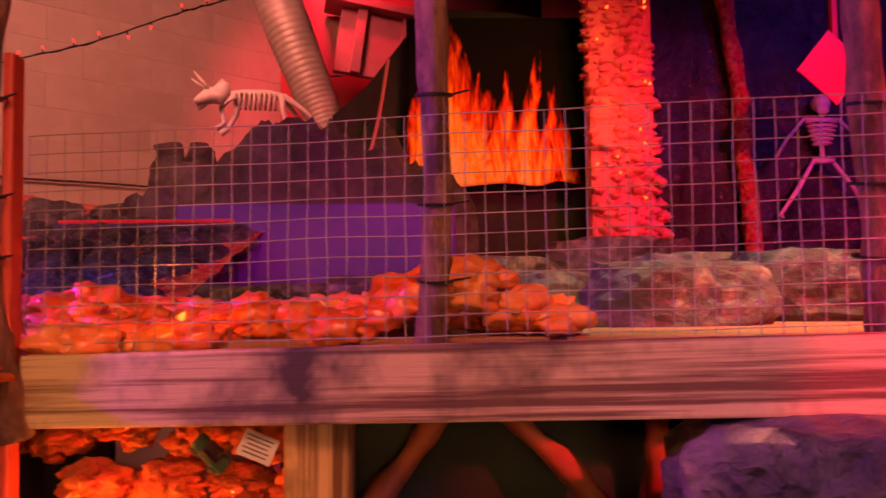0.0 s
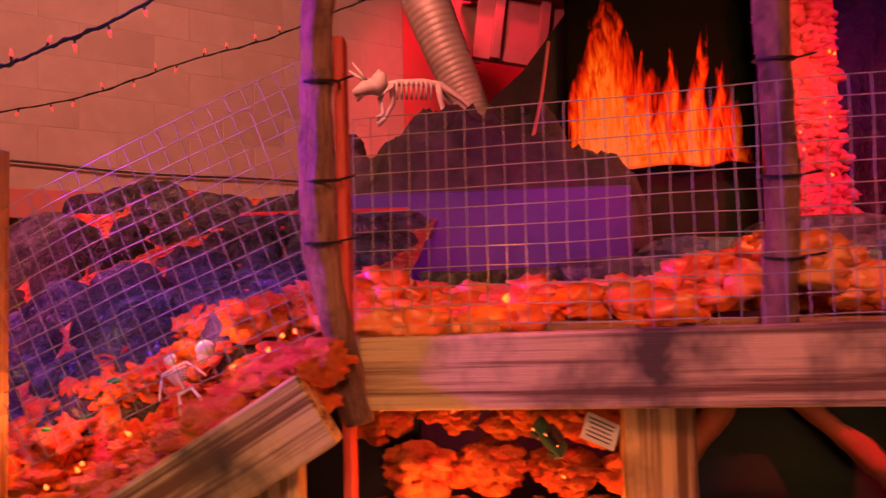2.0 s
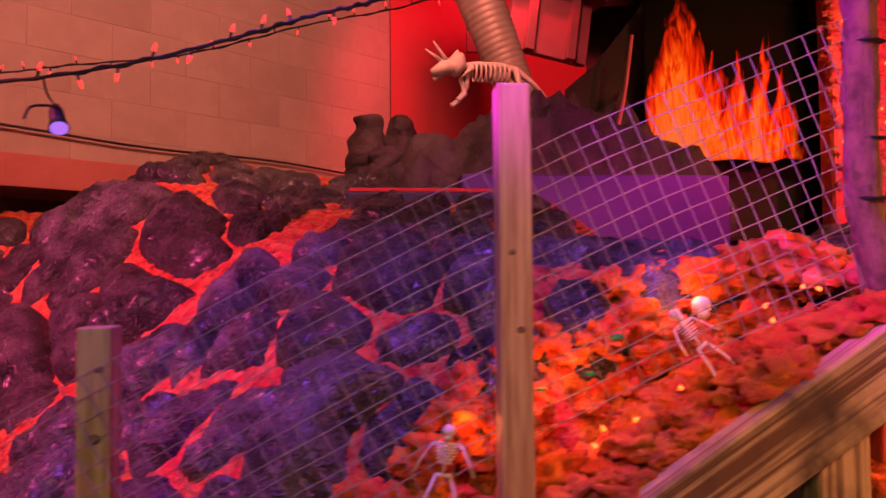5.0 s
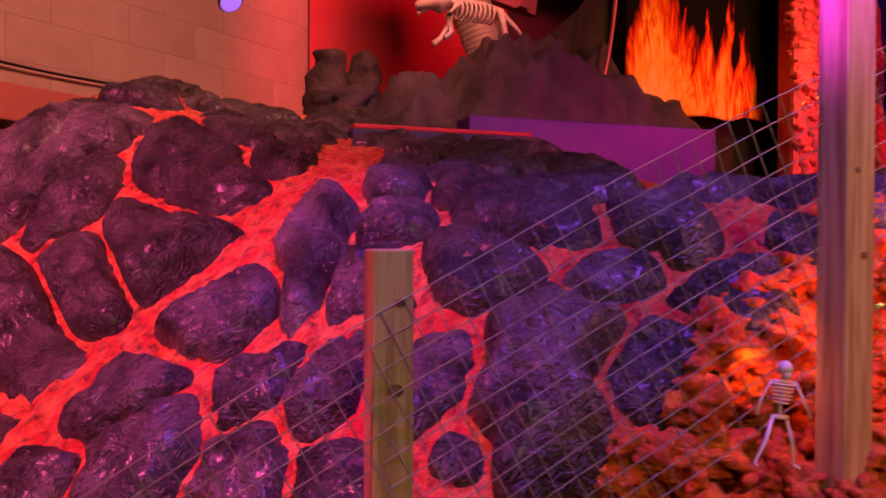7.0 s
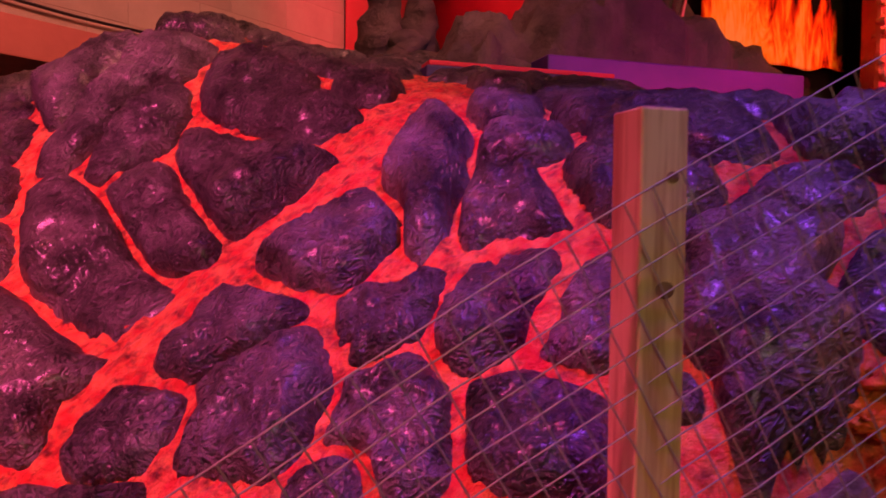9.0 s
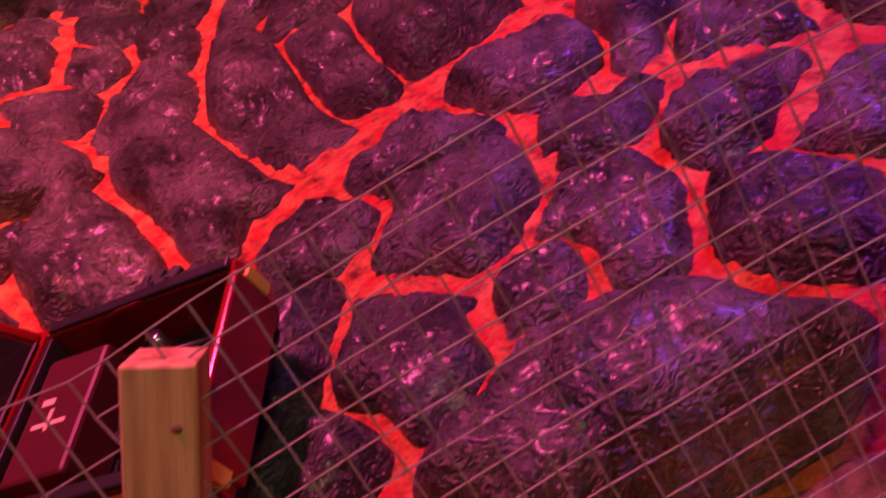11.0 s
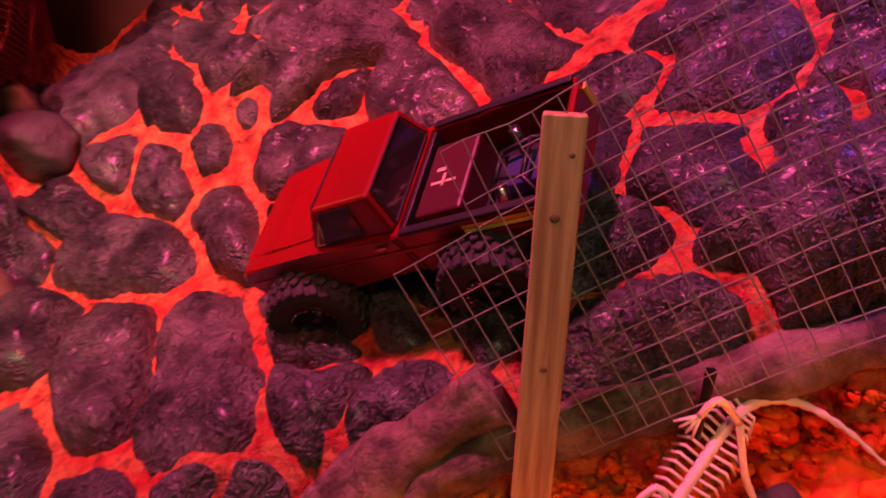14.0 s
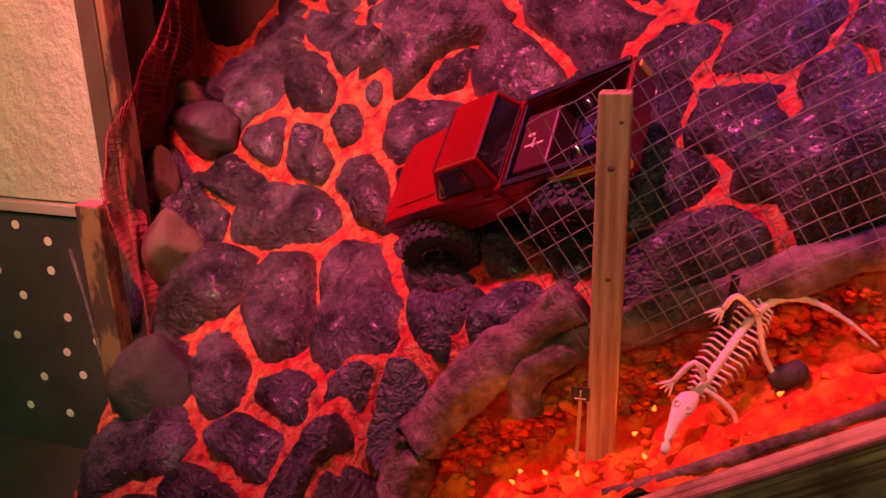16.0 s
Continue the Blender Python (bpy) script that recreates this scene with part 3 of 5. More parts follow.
# ---- table and stage behind the front rail ----
tb = part("table_top", box(2.1, 1.75, 0.03, 0.5, 1.95, 1.125, 0.004), mat("table_board", (0.42, 0.24, 0.10), 0.6, second=(0.34, 0.17, 0.07), scale=6, stretch=(1, 6, 6)))
tagged(tb, "wooden table top carrying the stage", "table")


def blob_cluster(name, spots, material, label, category, kind="", sub=2, rough=0.25):
    pieces = []
    for k, (x, y, z, r) in enumerate(spots):
        bm = bmesh.new()
        bmesh.ops.create_icosphere(bm, subdivisions=sub, radius=1)
        bm.verts.ensure_lookup_table()
        off = Vector((k * 3.7, k * 1.3, 0))
        vs = []
        for q in bm.verts:
            d = q.co.normalized()
            rr = r * (1 + rough * noise.noise(d * 1.8 + off) + rough * 0.4 * noise.noise(d * 4 + off) + rough * 0.35 * noise.noise(d * 9 + off))
            vs.append((x + d.x * rr * 1.15, y + d.y * rr, z + d.z * rr * 0.7))
        fs = [tuple(v.index for v in f.verts) for f in bm.faces]
        bm.free()
        pieces.append((vs, fs))
    return tagged(link(name, *joined(pieces), material, smooth=True), label, category, kind=kind)


fr = random.Random(3)


def foam_spots(n, draw, r0, r1):
    return [(*draw(), r0 + (r1 - r0) * fr.random() ** 2) for _ in range(n)]


def puffs(n, draw, r0, r1, lobes):
    """Cauliflower-like tufts: small lobes packed over each tuft's ball."""
    out = []
    for _ in range(n):
        x, y, z = draw()
        r = r0 + (r1 - r0) * fr.random() ** 1.5
        for _ in range(lobes):
            d = Vector((fr.gauss(0, 1), fr.gauss(0, 1), fr.gauss(0, 1))).normalized() * r * fr.uniform(0.55, 1.0)
            out.append((x + d.x, y + d.y, z + d.z * 0.8, r * fr.uniform(0.16, 0.42)))
    return out


def on_table():
    x = fr.uniform(-0.62, 0.17)
    y = fr.uniform(1.065, 1.50) if x < 0.05 else fr.uniform(1.065, 1.28)
    hump = 0.03 + 0.05 * noise.noise((x * 6, y * 5, 0)) + 0.06 * math.exp(-((x + 0.02) / 0.10) ** 2) * (1 if y < 1.3 else 0.3) + 0.06 * max(0, y - 1.25)
    return x, y, 1.135 + fr.uniform(0.4, 1) * max(hump, 0.005)


def on_slope():
    x = fr.uniform(-1.45, -0.60)
    y = fr.uniform(0.985, 1.13 + 0.13 * min(1, max(0, (x + 1.35) / 0.4)))
    return x, y, max(ground(x, y), trough(x)) + fr.uniform(-0.01, 0.028)


def in_trough():
    x, y = fr.uniform(-2.60, -1.2), fr.uniform(0.965, 1.138)
    return x, y, trough(x) + fr.uniform(-0.018, 0.002) + 0.10 * max(0, (y - 0.945) / 0.2 - 0.6)


def at_back():
    x = fr.uniform(-2.40, -1.5)
    return x, fr.uniform(1.118, 1.142), trough(x) + fr.uniform(0.0, 0.10)


def under_rail():
    i, j = fr.randrange(4), fr.randrange(4)
    x, z = -0.54 + 0.098 * i + 0.045 * (j % 2), 1.02 - 0.082 * j
    return x + fr.uniform(-0.014, 0.014), 1.12 + fr.uniform(-0.02, 0.012), z + fr.uniform(-0.014, 0.014)


blob_cluster("foam_lava", foam_spots(950, on_table, 0.008, 0.034), FOAM, "glossy orange expanding foam bulging like lava along the table edge", "lava foam", "stuff", sub=3, rough=0.5)
blob_cluster("foam_lava", foam_spots(330, on_slope, 0.012, 0.046), FLUFF, "orange foam and fibre lava clumps beside the sloping rail", "lava foam", "stuff", sub=4, rough=0.75)
blob_cluster("foam_lava", foam_spots(260, in_trough, 0.006, 0.020), CRUST, "orange lava crust lumps in the trough", "lava foam", "stuff", rough=0.8)
blob_cluster("foam_lava", puffs(150, at_back, 0.010, 0.026, 14), CRUST, "dark and orange lava crust along the back of the trough", "lava foam", "stuff", rough=0.7)
blob_cluster("fibre_lava", puffs(84, under_rail, 0.024, 0.044, 48), FLUFF, "orange fibre tufts lit from within under the front rail", "lava foam", "stuff", rough=0.8)


def slate(x, y, z, sx, sy, sz, turn, seed, label="flat grey slate stone with layered edges", skin=SLATE):
    bm = bmesh.new()
    bmesh.ops.create_icosphere(bm, subdivisions=4, radius=1)
    off = Vector((seed * 5.1, seed * 2.3, seed))
    for q in bm.verts:
        d = q.co.copy()
        p = Vector((max(-0.8, min(0.8, d.x)), max(-0.8, min(0.8, d.y)), max(-0.6, min(0.62, d.z))))
        g = 1 + 0.22 * noise.noise(d * 1.4 + off) + 0.07 * noise.noise(d * 5 + off)
        step = 0.07 * noise.noise(Vector((d.x * 2, d.y * 2, d.z * 9)) + off) - 0.10 * abs(noise.noise(d * 3.2 + off)) - 0.05 * abs(noise.noise(d * 8 + off))
        q.co = Vector((p.x * (g + step) * sx, p.y * (g + step) * sy, p.z * g * sz))
    ob = part("slate_stone", bm, skin)
    ob.matrix_world = pose(x, y, z, 0, 0, turn)
    return tagged(ob, label, "stone", "slate stones")


for s in ((0.40, 1.35, 1.185, 0.20, 0.10, 0.10, 5, 1), (0.22, 1.50, 1.18, 0.13, 0.10, 0.09, 20, 2), (0.75, 1.50, 1.20, 0.22, 0.14, 0.12, -8, 3), (0.55, 1.70, 1.20, 0.18, 0.14, 0.12, 30, 4),
          (-0.10, 1.75, 1.18, 0.2, 0.13, 0.09, 12, 5), (-0.40, 1.78, 1.17, 0.22, 0.12, 0.08, -10, 6), (0.15, 2.0, 1.2, 0.25, 0.15, 0.14, 40, 7), (0.5, 2.15, 1.24, 0.25, 0.15, 0.16, 0, 8)):
    slate(*s)
slate(0.47, 0.92, 0.95, 0.27, 0.13, 0.17, -12, 9, "large dark glossy boulder leaning under the front rail", WET)

# ---- toy truck, nose down on the heap ----
TRUCK = empty("toy_truck", pose(-2.356, 1.476, 0.411, -45.1, 22.0, 153.9))
tagged(TRUCK, "red radio-controlled pickup crawler with oversized knobbly tyres, nose down among rocks", "toy truck")


def extruded(profile, half, bevel=0.006, seg=3):
    """A side profile (x, z) drawn across the width."""
    bm = bmesh.new()
    a = [bm.verts.new((x, -half, z)) for x, z in profile]
    b = [bm.verts.new((x, half, z)) for x, z in profile]
    fa = bm.faces.new(a)
    fb = bm.faces.new(b[::-1])
    for i in range(len(a)):
        j = (i + 1) % len(a)
        bm.faces.new((a[j], a[i], b[i], b[j]))
    if bevel:
        es = list({e for f in (fa, fb) for e in f.edges})
        bmesh.ops.bevel(bm, geom=es, offset=bevel, segments=seg, affect="EDGES", profile=0.6)
    return bm


def arch(cx, cz, r, t0, t1, n=9):
    return [(cx + r * math.cos(radians(t0 + (t1 - t0) * k / n)), cz + r * math.sin(radians(t0 + (t1 - t0) * k / n))) for k in range(n + 1)]


WB = 0.313
front = [(0.092, 0.104), (0.098, 0.128), (0.094, 0.150), (0.080, 0.159), (0.0, 0.163), (-0.066, 0.165), (-0.215, 0.160), (-0.215, 0.088), (-0.080, 0.082)] + arch(0.0, 0.075, 0.078, 175, 22)
part("body", extruded(front, 0.096, 0.009), REDCAR, TRUCK, "glossy red nose and doors")
part("hood_crease", extruded([(0.088, 0.158), (0.02, 0.1655), (-0.06, 0.168), (-0.06, 0.160), (0.085, 0.152)], 0.070, 0.004), REDCAR, TRUCK)
side = [(-0.2155, 0.160), (-0.428, 0.157), (-0.434, 0.125), (-0.428, 0.104)] + arch(-WB, 0.080, 0.082, 12, 168) + [(-0.2155, 0.086)]
for s in (-1, 1):
    bm = extruded(side, 0.007, 0.003, 2)
    bmesh.ops.translate(bm, verts=bm.verts, vec=(0, s * 0.089, 0))
    part("bed_side", bm, REDCAR, TRUCK)
    part("side_crease", box(0.50, 0.004, 0.006, -0.17, s * 0.0965, 0.134, 0.0015), REDCAR, TRUCK)
    part("bed_rail", box(0.205, 0.012, 0.005, -0.322, s * 0.0895, 0.1605, 0.002), BLACK, TRUCK, "black bed rail cap")
part("tailgate", box(0.010, 0.166, 0.060, -0.428, 0, 0.128, 0.003), REDCAR, TRUCK)
part("bed_liner", box(0.205, 0.160, 0.006, -0.320, 0, 0.104, 0.001), BLACK, TRUCK, "black bed floor")
part("bed_wall", box(0.006, 0.160, 0.055, -0.220, 0, 0.130, 0.001), BLACK, TRUCK)
crate = part("cargo_box", box(0.070, 0.120, 0.045, -0.262, 0.004, 0.130, 0.004), mat("cargo_red", (0.06, 0.006, 0.01), 0.45, bump=0), TRUCK, "dark red box in the bed with worn pale marks")
MARK = mat("pale_print", (0.75, 0.55, 0.40), 0.6, bump=0)
for dx, dy, w, h in ((0.012, 0.018, 0.004, 0.020), (0.004, 0.018, 0.012, 0.004), (0.004, 0.010, 0.012, 0.004), (-0.008, 0.018, 0.004, 0.016), (0.012, -0.004, 0.006, 0.014)):
    part("print_bar", box(h, w * 1.0, 0.0008, -0.262 + dx, -0.004 + dy, 0.1530, 0), MARK, crate)
for pts in ([(-0.31, -0.05, 0.108), (-0.33, -0.02, 0.14), (-0.37, -0.03, 0.142), (-0.40, -0.06, 0.108)], [(-0.31, 0.05, 0.108), (-0.33, 0.02, 0.14), (-0.37, 0.03, 0.142), (-0.40, 0.06, 0.108)],
            [(-0.33, -0.02, 0.14), (-0.33, 0.02, 0.14)], [(-0.37, -0.03, 0.142), (-0.37, 0.03, 0.142)]):
    link("roll_bar", *tube_data(pts, 0.0035, 8), BLACK, TRUCK, smooth=True)
part("battery_tray", box(0.06, 0.05, 0.02, -0.36, 0.0, 0.118, 0.003), mat("blue_pack", (0.03, 0.04, 0.14), 0.4, bump=0), TRUCK, "dark blue battery pack in the bed")

# cab with sloping screens
cab = bmesh.new()
low = [(-0.068, 0.088, 0.160), (-0.068, -0.088, 0.160), (-0.212, -0.088, 0.160), (-0.212, 0.088, 0.160)]
top = [(-0.108, 0.073, 0.217), (-0.108, -0.073, 0.217), (-0.205, -0.074, 0.217), (-0.205, 0.074, 0.217)]
lo, hi = [cab.verts.new(p) for p in low], [cab.verts.new(p) for p in top]
cab.faces.new(hi)
cab.faces.new(lo[::-1])
for i in range(4):
    j = (i + 1) % 4
    cab.faces.new((lo[i], lo[j], hi[j], hi[i]))
bmesh.ops.bevel(cab, geom=list(cab.edges), offset=0.006, segments=3, affect="EDGES", profile=0.6)
part("cab", cab, REDCAR, TRUCK, "red cab with dark tinted windows")


def pane(name, corners, inset, out, parent=TRUCK):
    q = [Vector(c) for c in corners]
    mid = sum(q, Vector()) / len(q)
    nrm = (q[1] - q[0]).cross(q[2] - q[0]).normalized()
    if nrm.dot(mid - Vector((-0.14, 0, 0.17))) < 0:
        nrm = -nrm
    ring = [c.lerp(mid, inset) + nrm * out for c in q]
    inner = [c.lerp(mid, inset) - nrm * 0.003 for c in q]
    n = len(q)
    fs = [tuple(range(n)), tuple(range(n, 2 * n))[::-1]] + [(i, i + n, (i + 1) % n + n, (i + 1) % n) for i in range(n)]
    bm = bmesh.new()
    vs = [bm.verts.new(v) for v in ring + inner]
    for f in fs:
        bm.faces.new([vs[i] for i in f])
    ob = part(name, bm, GLASS, parent, "dark tinted glass")
    trim = [c.lerp(mid, inset * 0.75) + nrm * (out * 0.8) for c in q]
    link("window_trim", *tube_data(trim + [trim[0]], 0.0016, 5), BLACK, ob)
    return ob


pane("windscreen", [low[0], low[1], top[1], top[0]], 0.14, 0.0012)
pane("rear_window", [low[3], low[2], top[2], top[3]], 0.20, 0.0012)
for s in (1, -1):
    pane("side_window", [(-0.098, s * 0.0865, 0.168), (-0.172, s * 0.0865, 0.168), (-0.172, s * 0.0745, 0.211), (-0.120, s * 0.0745, 0.211)], 0.06, 0.0018)
    vent = [(-0.084, s * 0.087, 0.168), (-0.098, s * 0.087, 0.168), (-0.110, s * 0.078, 0.200)]
    link("vent_frame", *tube_data(vent + [vent[0]], 0.0014, 5), mat("pale_trim", (0.6, 0.55, 0.55), 0.35, metal=0.6, bump=0), TRUCK, "pale quarter-window frame")
    part("door_handle", box(0.018, 0.005, 0.004, -0.185, s * 0.0985, 0.150, 0.001), CHROME, TRUCK, "chrome door handle")
    part("door_seam", box(0.0012, 0.0015, 0.070, -0.208, s * 0.0962, 0.124, 0), BLACK, TRUCK)
    for dz, m in ((0.150, mat("stripe_orange", (0.85, 0.25, 0.03), 0.3, bump=0)), (0.143, mat("stripe_yellow", (0.80, 0.72, 0.10), 0.3, bump=0))):
        part("side_stripe", box(0.105, 0.0014, 0.005, -0.362, s * 0.0966, dz, 0), m, TRUCK, "bright side stripe")
part("grille", box(0.006, 0.15, 0.026, 0.094, 0, 0.134, 0.002), BLACK, TRUCK, "black grille")
for s in (-1, 1):
    part("headlight", box(0.006, 0.024, 0.022, 0.0975, s * 0.064, 0.134, 0.006), mat("lens", (0.6, 0.55, 0.7), 0.15, bump=0, coat=1), TRUCK, "clear headlight lens")
    part("tail_light", box(0.004, 0.012, 0.030, -0.4345, s * 0.086, 0.134, 0.001), mat("tail_lens", (0.85, 0.5, 0.15), 0.2, bump=0), TRUCK, "amber tail light")
part("front_bumper", box(0.014, 0.17, 0.014, 0.104, 0, 0.100, 0.004), BLACK, TRUCK)
part("chassis", box(0.46, 0.060, 0.022, -0.155, 0, 0.084, 0.004), BLACK, TRUCK)
part("gearbox", box(0.09, 0.07, 0.05, -0.16, 0, 0.085, 0.008), BLACK, TRUCK)
for x in (0, -WB):
    part("axle", box(0.024, 0.20, 0.022, x, 0, 0.070, 0.006), BLACK, TRUCK)
    for s in (-1, 1):
        link("shock", *tube_data([(x - 0.02, s * 0.055, 0.075), (x - 0.035, s * 0.045, 0.15)], 0.008, 10), CHROME, TRUCK, "steel shock absorber", smooth=True)


LUGS = {}


def wheel(x, y, turn=0.0):
    bm = bmesh.new()
    R, W, S = 0.070, 0.060, 48
    prof = [(0.034, -0.022), (0.040, -0.028), (0.056, -0.030), (0.065, -0.027), (0.0685, -0.02), (0.069, 0.0), (0.0685, 0.02), (0.065, 0.027), (0.056, 0.030), (0.040, 0.028), (0.034, 0.022)]
    grid = []
    for k in range(S):
        t = 2 * math.pi * k / S
        grid.append([bm.verts.new((r * math.cos(t), w, r * math.sin(t))) for r, w in prof])
    for k in range(S):
        a, b = grid[k], grid[(k + 1) % S]
        for i in range(len(prof) - 1):
            bm.faces.new((a[i], a[i + 1], b[i + 1], b[i]))
    wh = part("wheel", bm, RUBBER, TRUCK, "black tyre with chunky tread blocks")
    wh.matrix_local = pose(x, y, 0.070, 0, 0, turn)
    for k in range(24):
        t = 2 * math.pi * k / 24
        for row, (w, off) in enumerate(((-0.021, 0), (-0.007, 0.5), (0.007, 0), (0.021, 0.5))):
            tt = t + off * 2 * math.pi / 24
            outer = abs(w) > 0.015
            if not LUGS.get(outer):
                LUGS[outer] = part("tread_block", box(0.011, 0.017 if outer else 0.012, 0.008, 0, 0, 0, 0.0015, None, None, 1), RUBBER, wh)
                lug = LUGS[outer]
            else:
                lug = new("tread_block", LUGS[outer].data)
                lug.parent = wh
            lug.matrix_local = Matrix.Rotation(-tt, 4, "Y") @ Matrix.Translation((0.0705 - (0.003 if outer else 0), w, 0)) @ Matrix.Rotation(0.3 * (1 if row % 2 else -1), 4, "X") @ Matrix.Rotation(math.pi / 2, 4, "Y")
    rim = bmesh.new()
    bmesh.ops.create_cone(rim, cap_ends=True, segments=32, radius1=0.034, radius2=0.034, depth=0.036)
    bmesh.ops.rotate(rim, verts=rim.verts, matrix=Matrix.Rotation(math.pi / 2, 3, "X"))
    rm = part("rim", rim, BLACK, wh, "black beadlock rim")
    for s in (-1, 1):
        ring = [(0.033 * math.cos(t), s * 0.024, 0.033 * math.sin(t)) for t in [2 * math.pi * k / 32 for k in range(33)]]
        link("bead_ring", *tube_data(ring, 0.004, 8), BLACK, wh, smooth=True)
        pieces = []
        for k in range(20):
            t = 2 * math.pi * k / 20
            p = Vector((0.033 * math.cos(t), s * 0.0275, 0.033 * math.sin(t)))
            pieces.append(tube_data([p, p + Vector((0, s * 0.0025, 0))], 0.0019, 6))
        link("ring_bolts", *joined(pieces), CHROME, wh, "ring of small steel bolts")
        link("hub", *tube_data([(0, s * 0.015, 0), (0, s * 0.024, 0)], 0.008, 12), CHROME, wh)
    return wh


for x, t in ((0, 14), (-WB, 0)):
    for s in (-1, 1):
        wheel(x, s * 0.112, t)

# ---- stage background ----
RED_BOARD = mat("red_painted_board", (0.62, 0.03, 0.05), 0.6, second=(0.54, 0.025, 0.04), scale=3, bump=0.1, bscale=60)
PINK_BOARD = mat("pink_lit_timber", (0.55, 0.16, 0.20), 0.6, second=(0.46, 0.12, 0.16), scale=5, bump=0.15)
DUCT = mat("foil_duct", (0.50, 0.42, 0.33), 0.5, metal=0.2, second=(0.38, 0.31, 0.25), scale=12, bump=0.2, bscale=50)
HILL = mat("dark_hill_rock", (0.065, 0.04, 0.05), 0.65, second=(0.035, 0.024, 0.03), scale=9, bump=1.0, bscale=22, third=(0.10, 0.08, 0.075), tscale=5, bdist=0.02)
# low dark block: the blue light on it is put into its colour
BLUE_LIT = mat("blue_lit_block", (0.05, 0.05, 0.16), 0.6, second=(0.03, 0.03, 0.10), scale=5, bump=0.2)
CREAM = mat("cream_wall_paint", (0.55, 0.62, 0.44), 0.75, second=(0.46, 0.52, 0.37), scale=7, bump=1.0, bscale=22, third=(0.42, 0.44, 0.30), tscale=4, bdist=0.02)
CHALK = mat("black_panel", (0.035, 0.037, 0.036), 0.55, second=(0.055, 0.057, 0.055), scale=5, bump=0.1)
GREYPAINT = mat("chalk_grey", (0.20, 0.20, 0.19), 0.8, second=(0.08, 0.08, 0.08), scale=60, bump=0)
WHITE = mat("white_dot_paint", (0.72, 0.72, 0.62), 0.6, bump=0)
OLIVE = mat("dark_door_frame", (0.10, 0.085, 0.05), 0.6, second=(0.07, 0.05, 0.03), scale=6, bump=0.3)
SWIRL = mat("swirl_timber", (0.22, 0.15, 0.07), 0.55, second=(0.06, 0.045, 0.03), scale=13, bump=0.3, bscale=40, stretch=(1.6, 1.6, 0.6), contrast=(0.47, 0.53))
NET = mat("net_cord", (0.34, 0.05, 0.05), 0.7, bump=0)
TAN = mat("tan_stone", (0.15, 0.11, 0.06), 0.7, second=(0.08, 0.055, 0.035), scale=8, bump=0.6, bscale=30, bdist=0.01)
GREYSTONE = mat("grey_boulder", (0.028, 0.032, 0.026), 0.75, second=(0.06, 0.06, 0.05), scale=7, bump=0.9, bscale=24, bdist=0.015)

rp = part("red_panel", box(1.41, 0.02, 2.2, -0.40, 5.17, 2.5, 0.002), RED_BOARD)
tagged(rp, "tall red painted board against the back wall", "board")

# blocks of the diagonal wall
run = (Vector((-1.11, 5.2)) - Vector((-4.6, 2.35))).length
ang = math.degrees(math.atan2(5.2 - 2.35, -1.11 + 4.6))
proto = None
for r in range(10):
    for c in range(13):
        x0 = c * 0.40 - (0.20 if r % 2 else 0)
        x1 = min(x0 + 0.397, run)
        x0 = max(x0, 0)
        if x1 - x0 < 0.03:
            continue
        if x1 - x0 > 0.39:
            if proto is None:
                bm = box(0.397, 0.03, 0.197, 0, 0, 0, 0.002, None, None, 1)
                proto = part("block", bm, BLOCK, wl)
                b = proto
            else:
                b = new("block", proto.data)
                b.parent = wl
        else:
            b = part("block", box(x1 - x0, 0.03, 0.197, 0, 0, 0, 0.002, None, None, 1), BLOCK, wl)
        b.location = ((x0 + x1) / 2, 0.0122 + 0.0008 * math.sin(r * 5 + c * 3), 1.39 + r * 0.20 - (FLOOR_Z + 3.6) / 2)


def wall_spot(s, z, off=0.03):
    d = Vector((math.cos(radians(ang)), math.sin(radians(ang)), 0))
    return Vector((-4.6, 2.35, z)) + d * s + Vector((d.y, -d.x, 0)) * off


cb = link("wall_cable", *tube_data([wall_spot(s, 1.90 - 0.011 * s + 0.01 * math.sin(s * 4), 0.035) for s in [0.1 + 0.11 * k for k in range(39)]], 0.007, 6), BLACK, smooth=True)
tagged(cb, "thin black cable running along the block wall", "cable")
ld = part("wall_ledge", box(run, 0.5, 0.14, run / 2, -0.25, 1.615, 0.004), mat("ledge_paint", (0.62, 0.20, 0.16), 0.7, second=(0.52, 0.16, 0.13), scale=4), None)
ld.matrix_world = pose(-4.6, 2.35, 0, 0, 0, ang)
tagged(ld, "shallow reddish ledge at the foot of the block wall", "ledge", kind="structure")


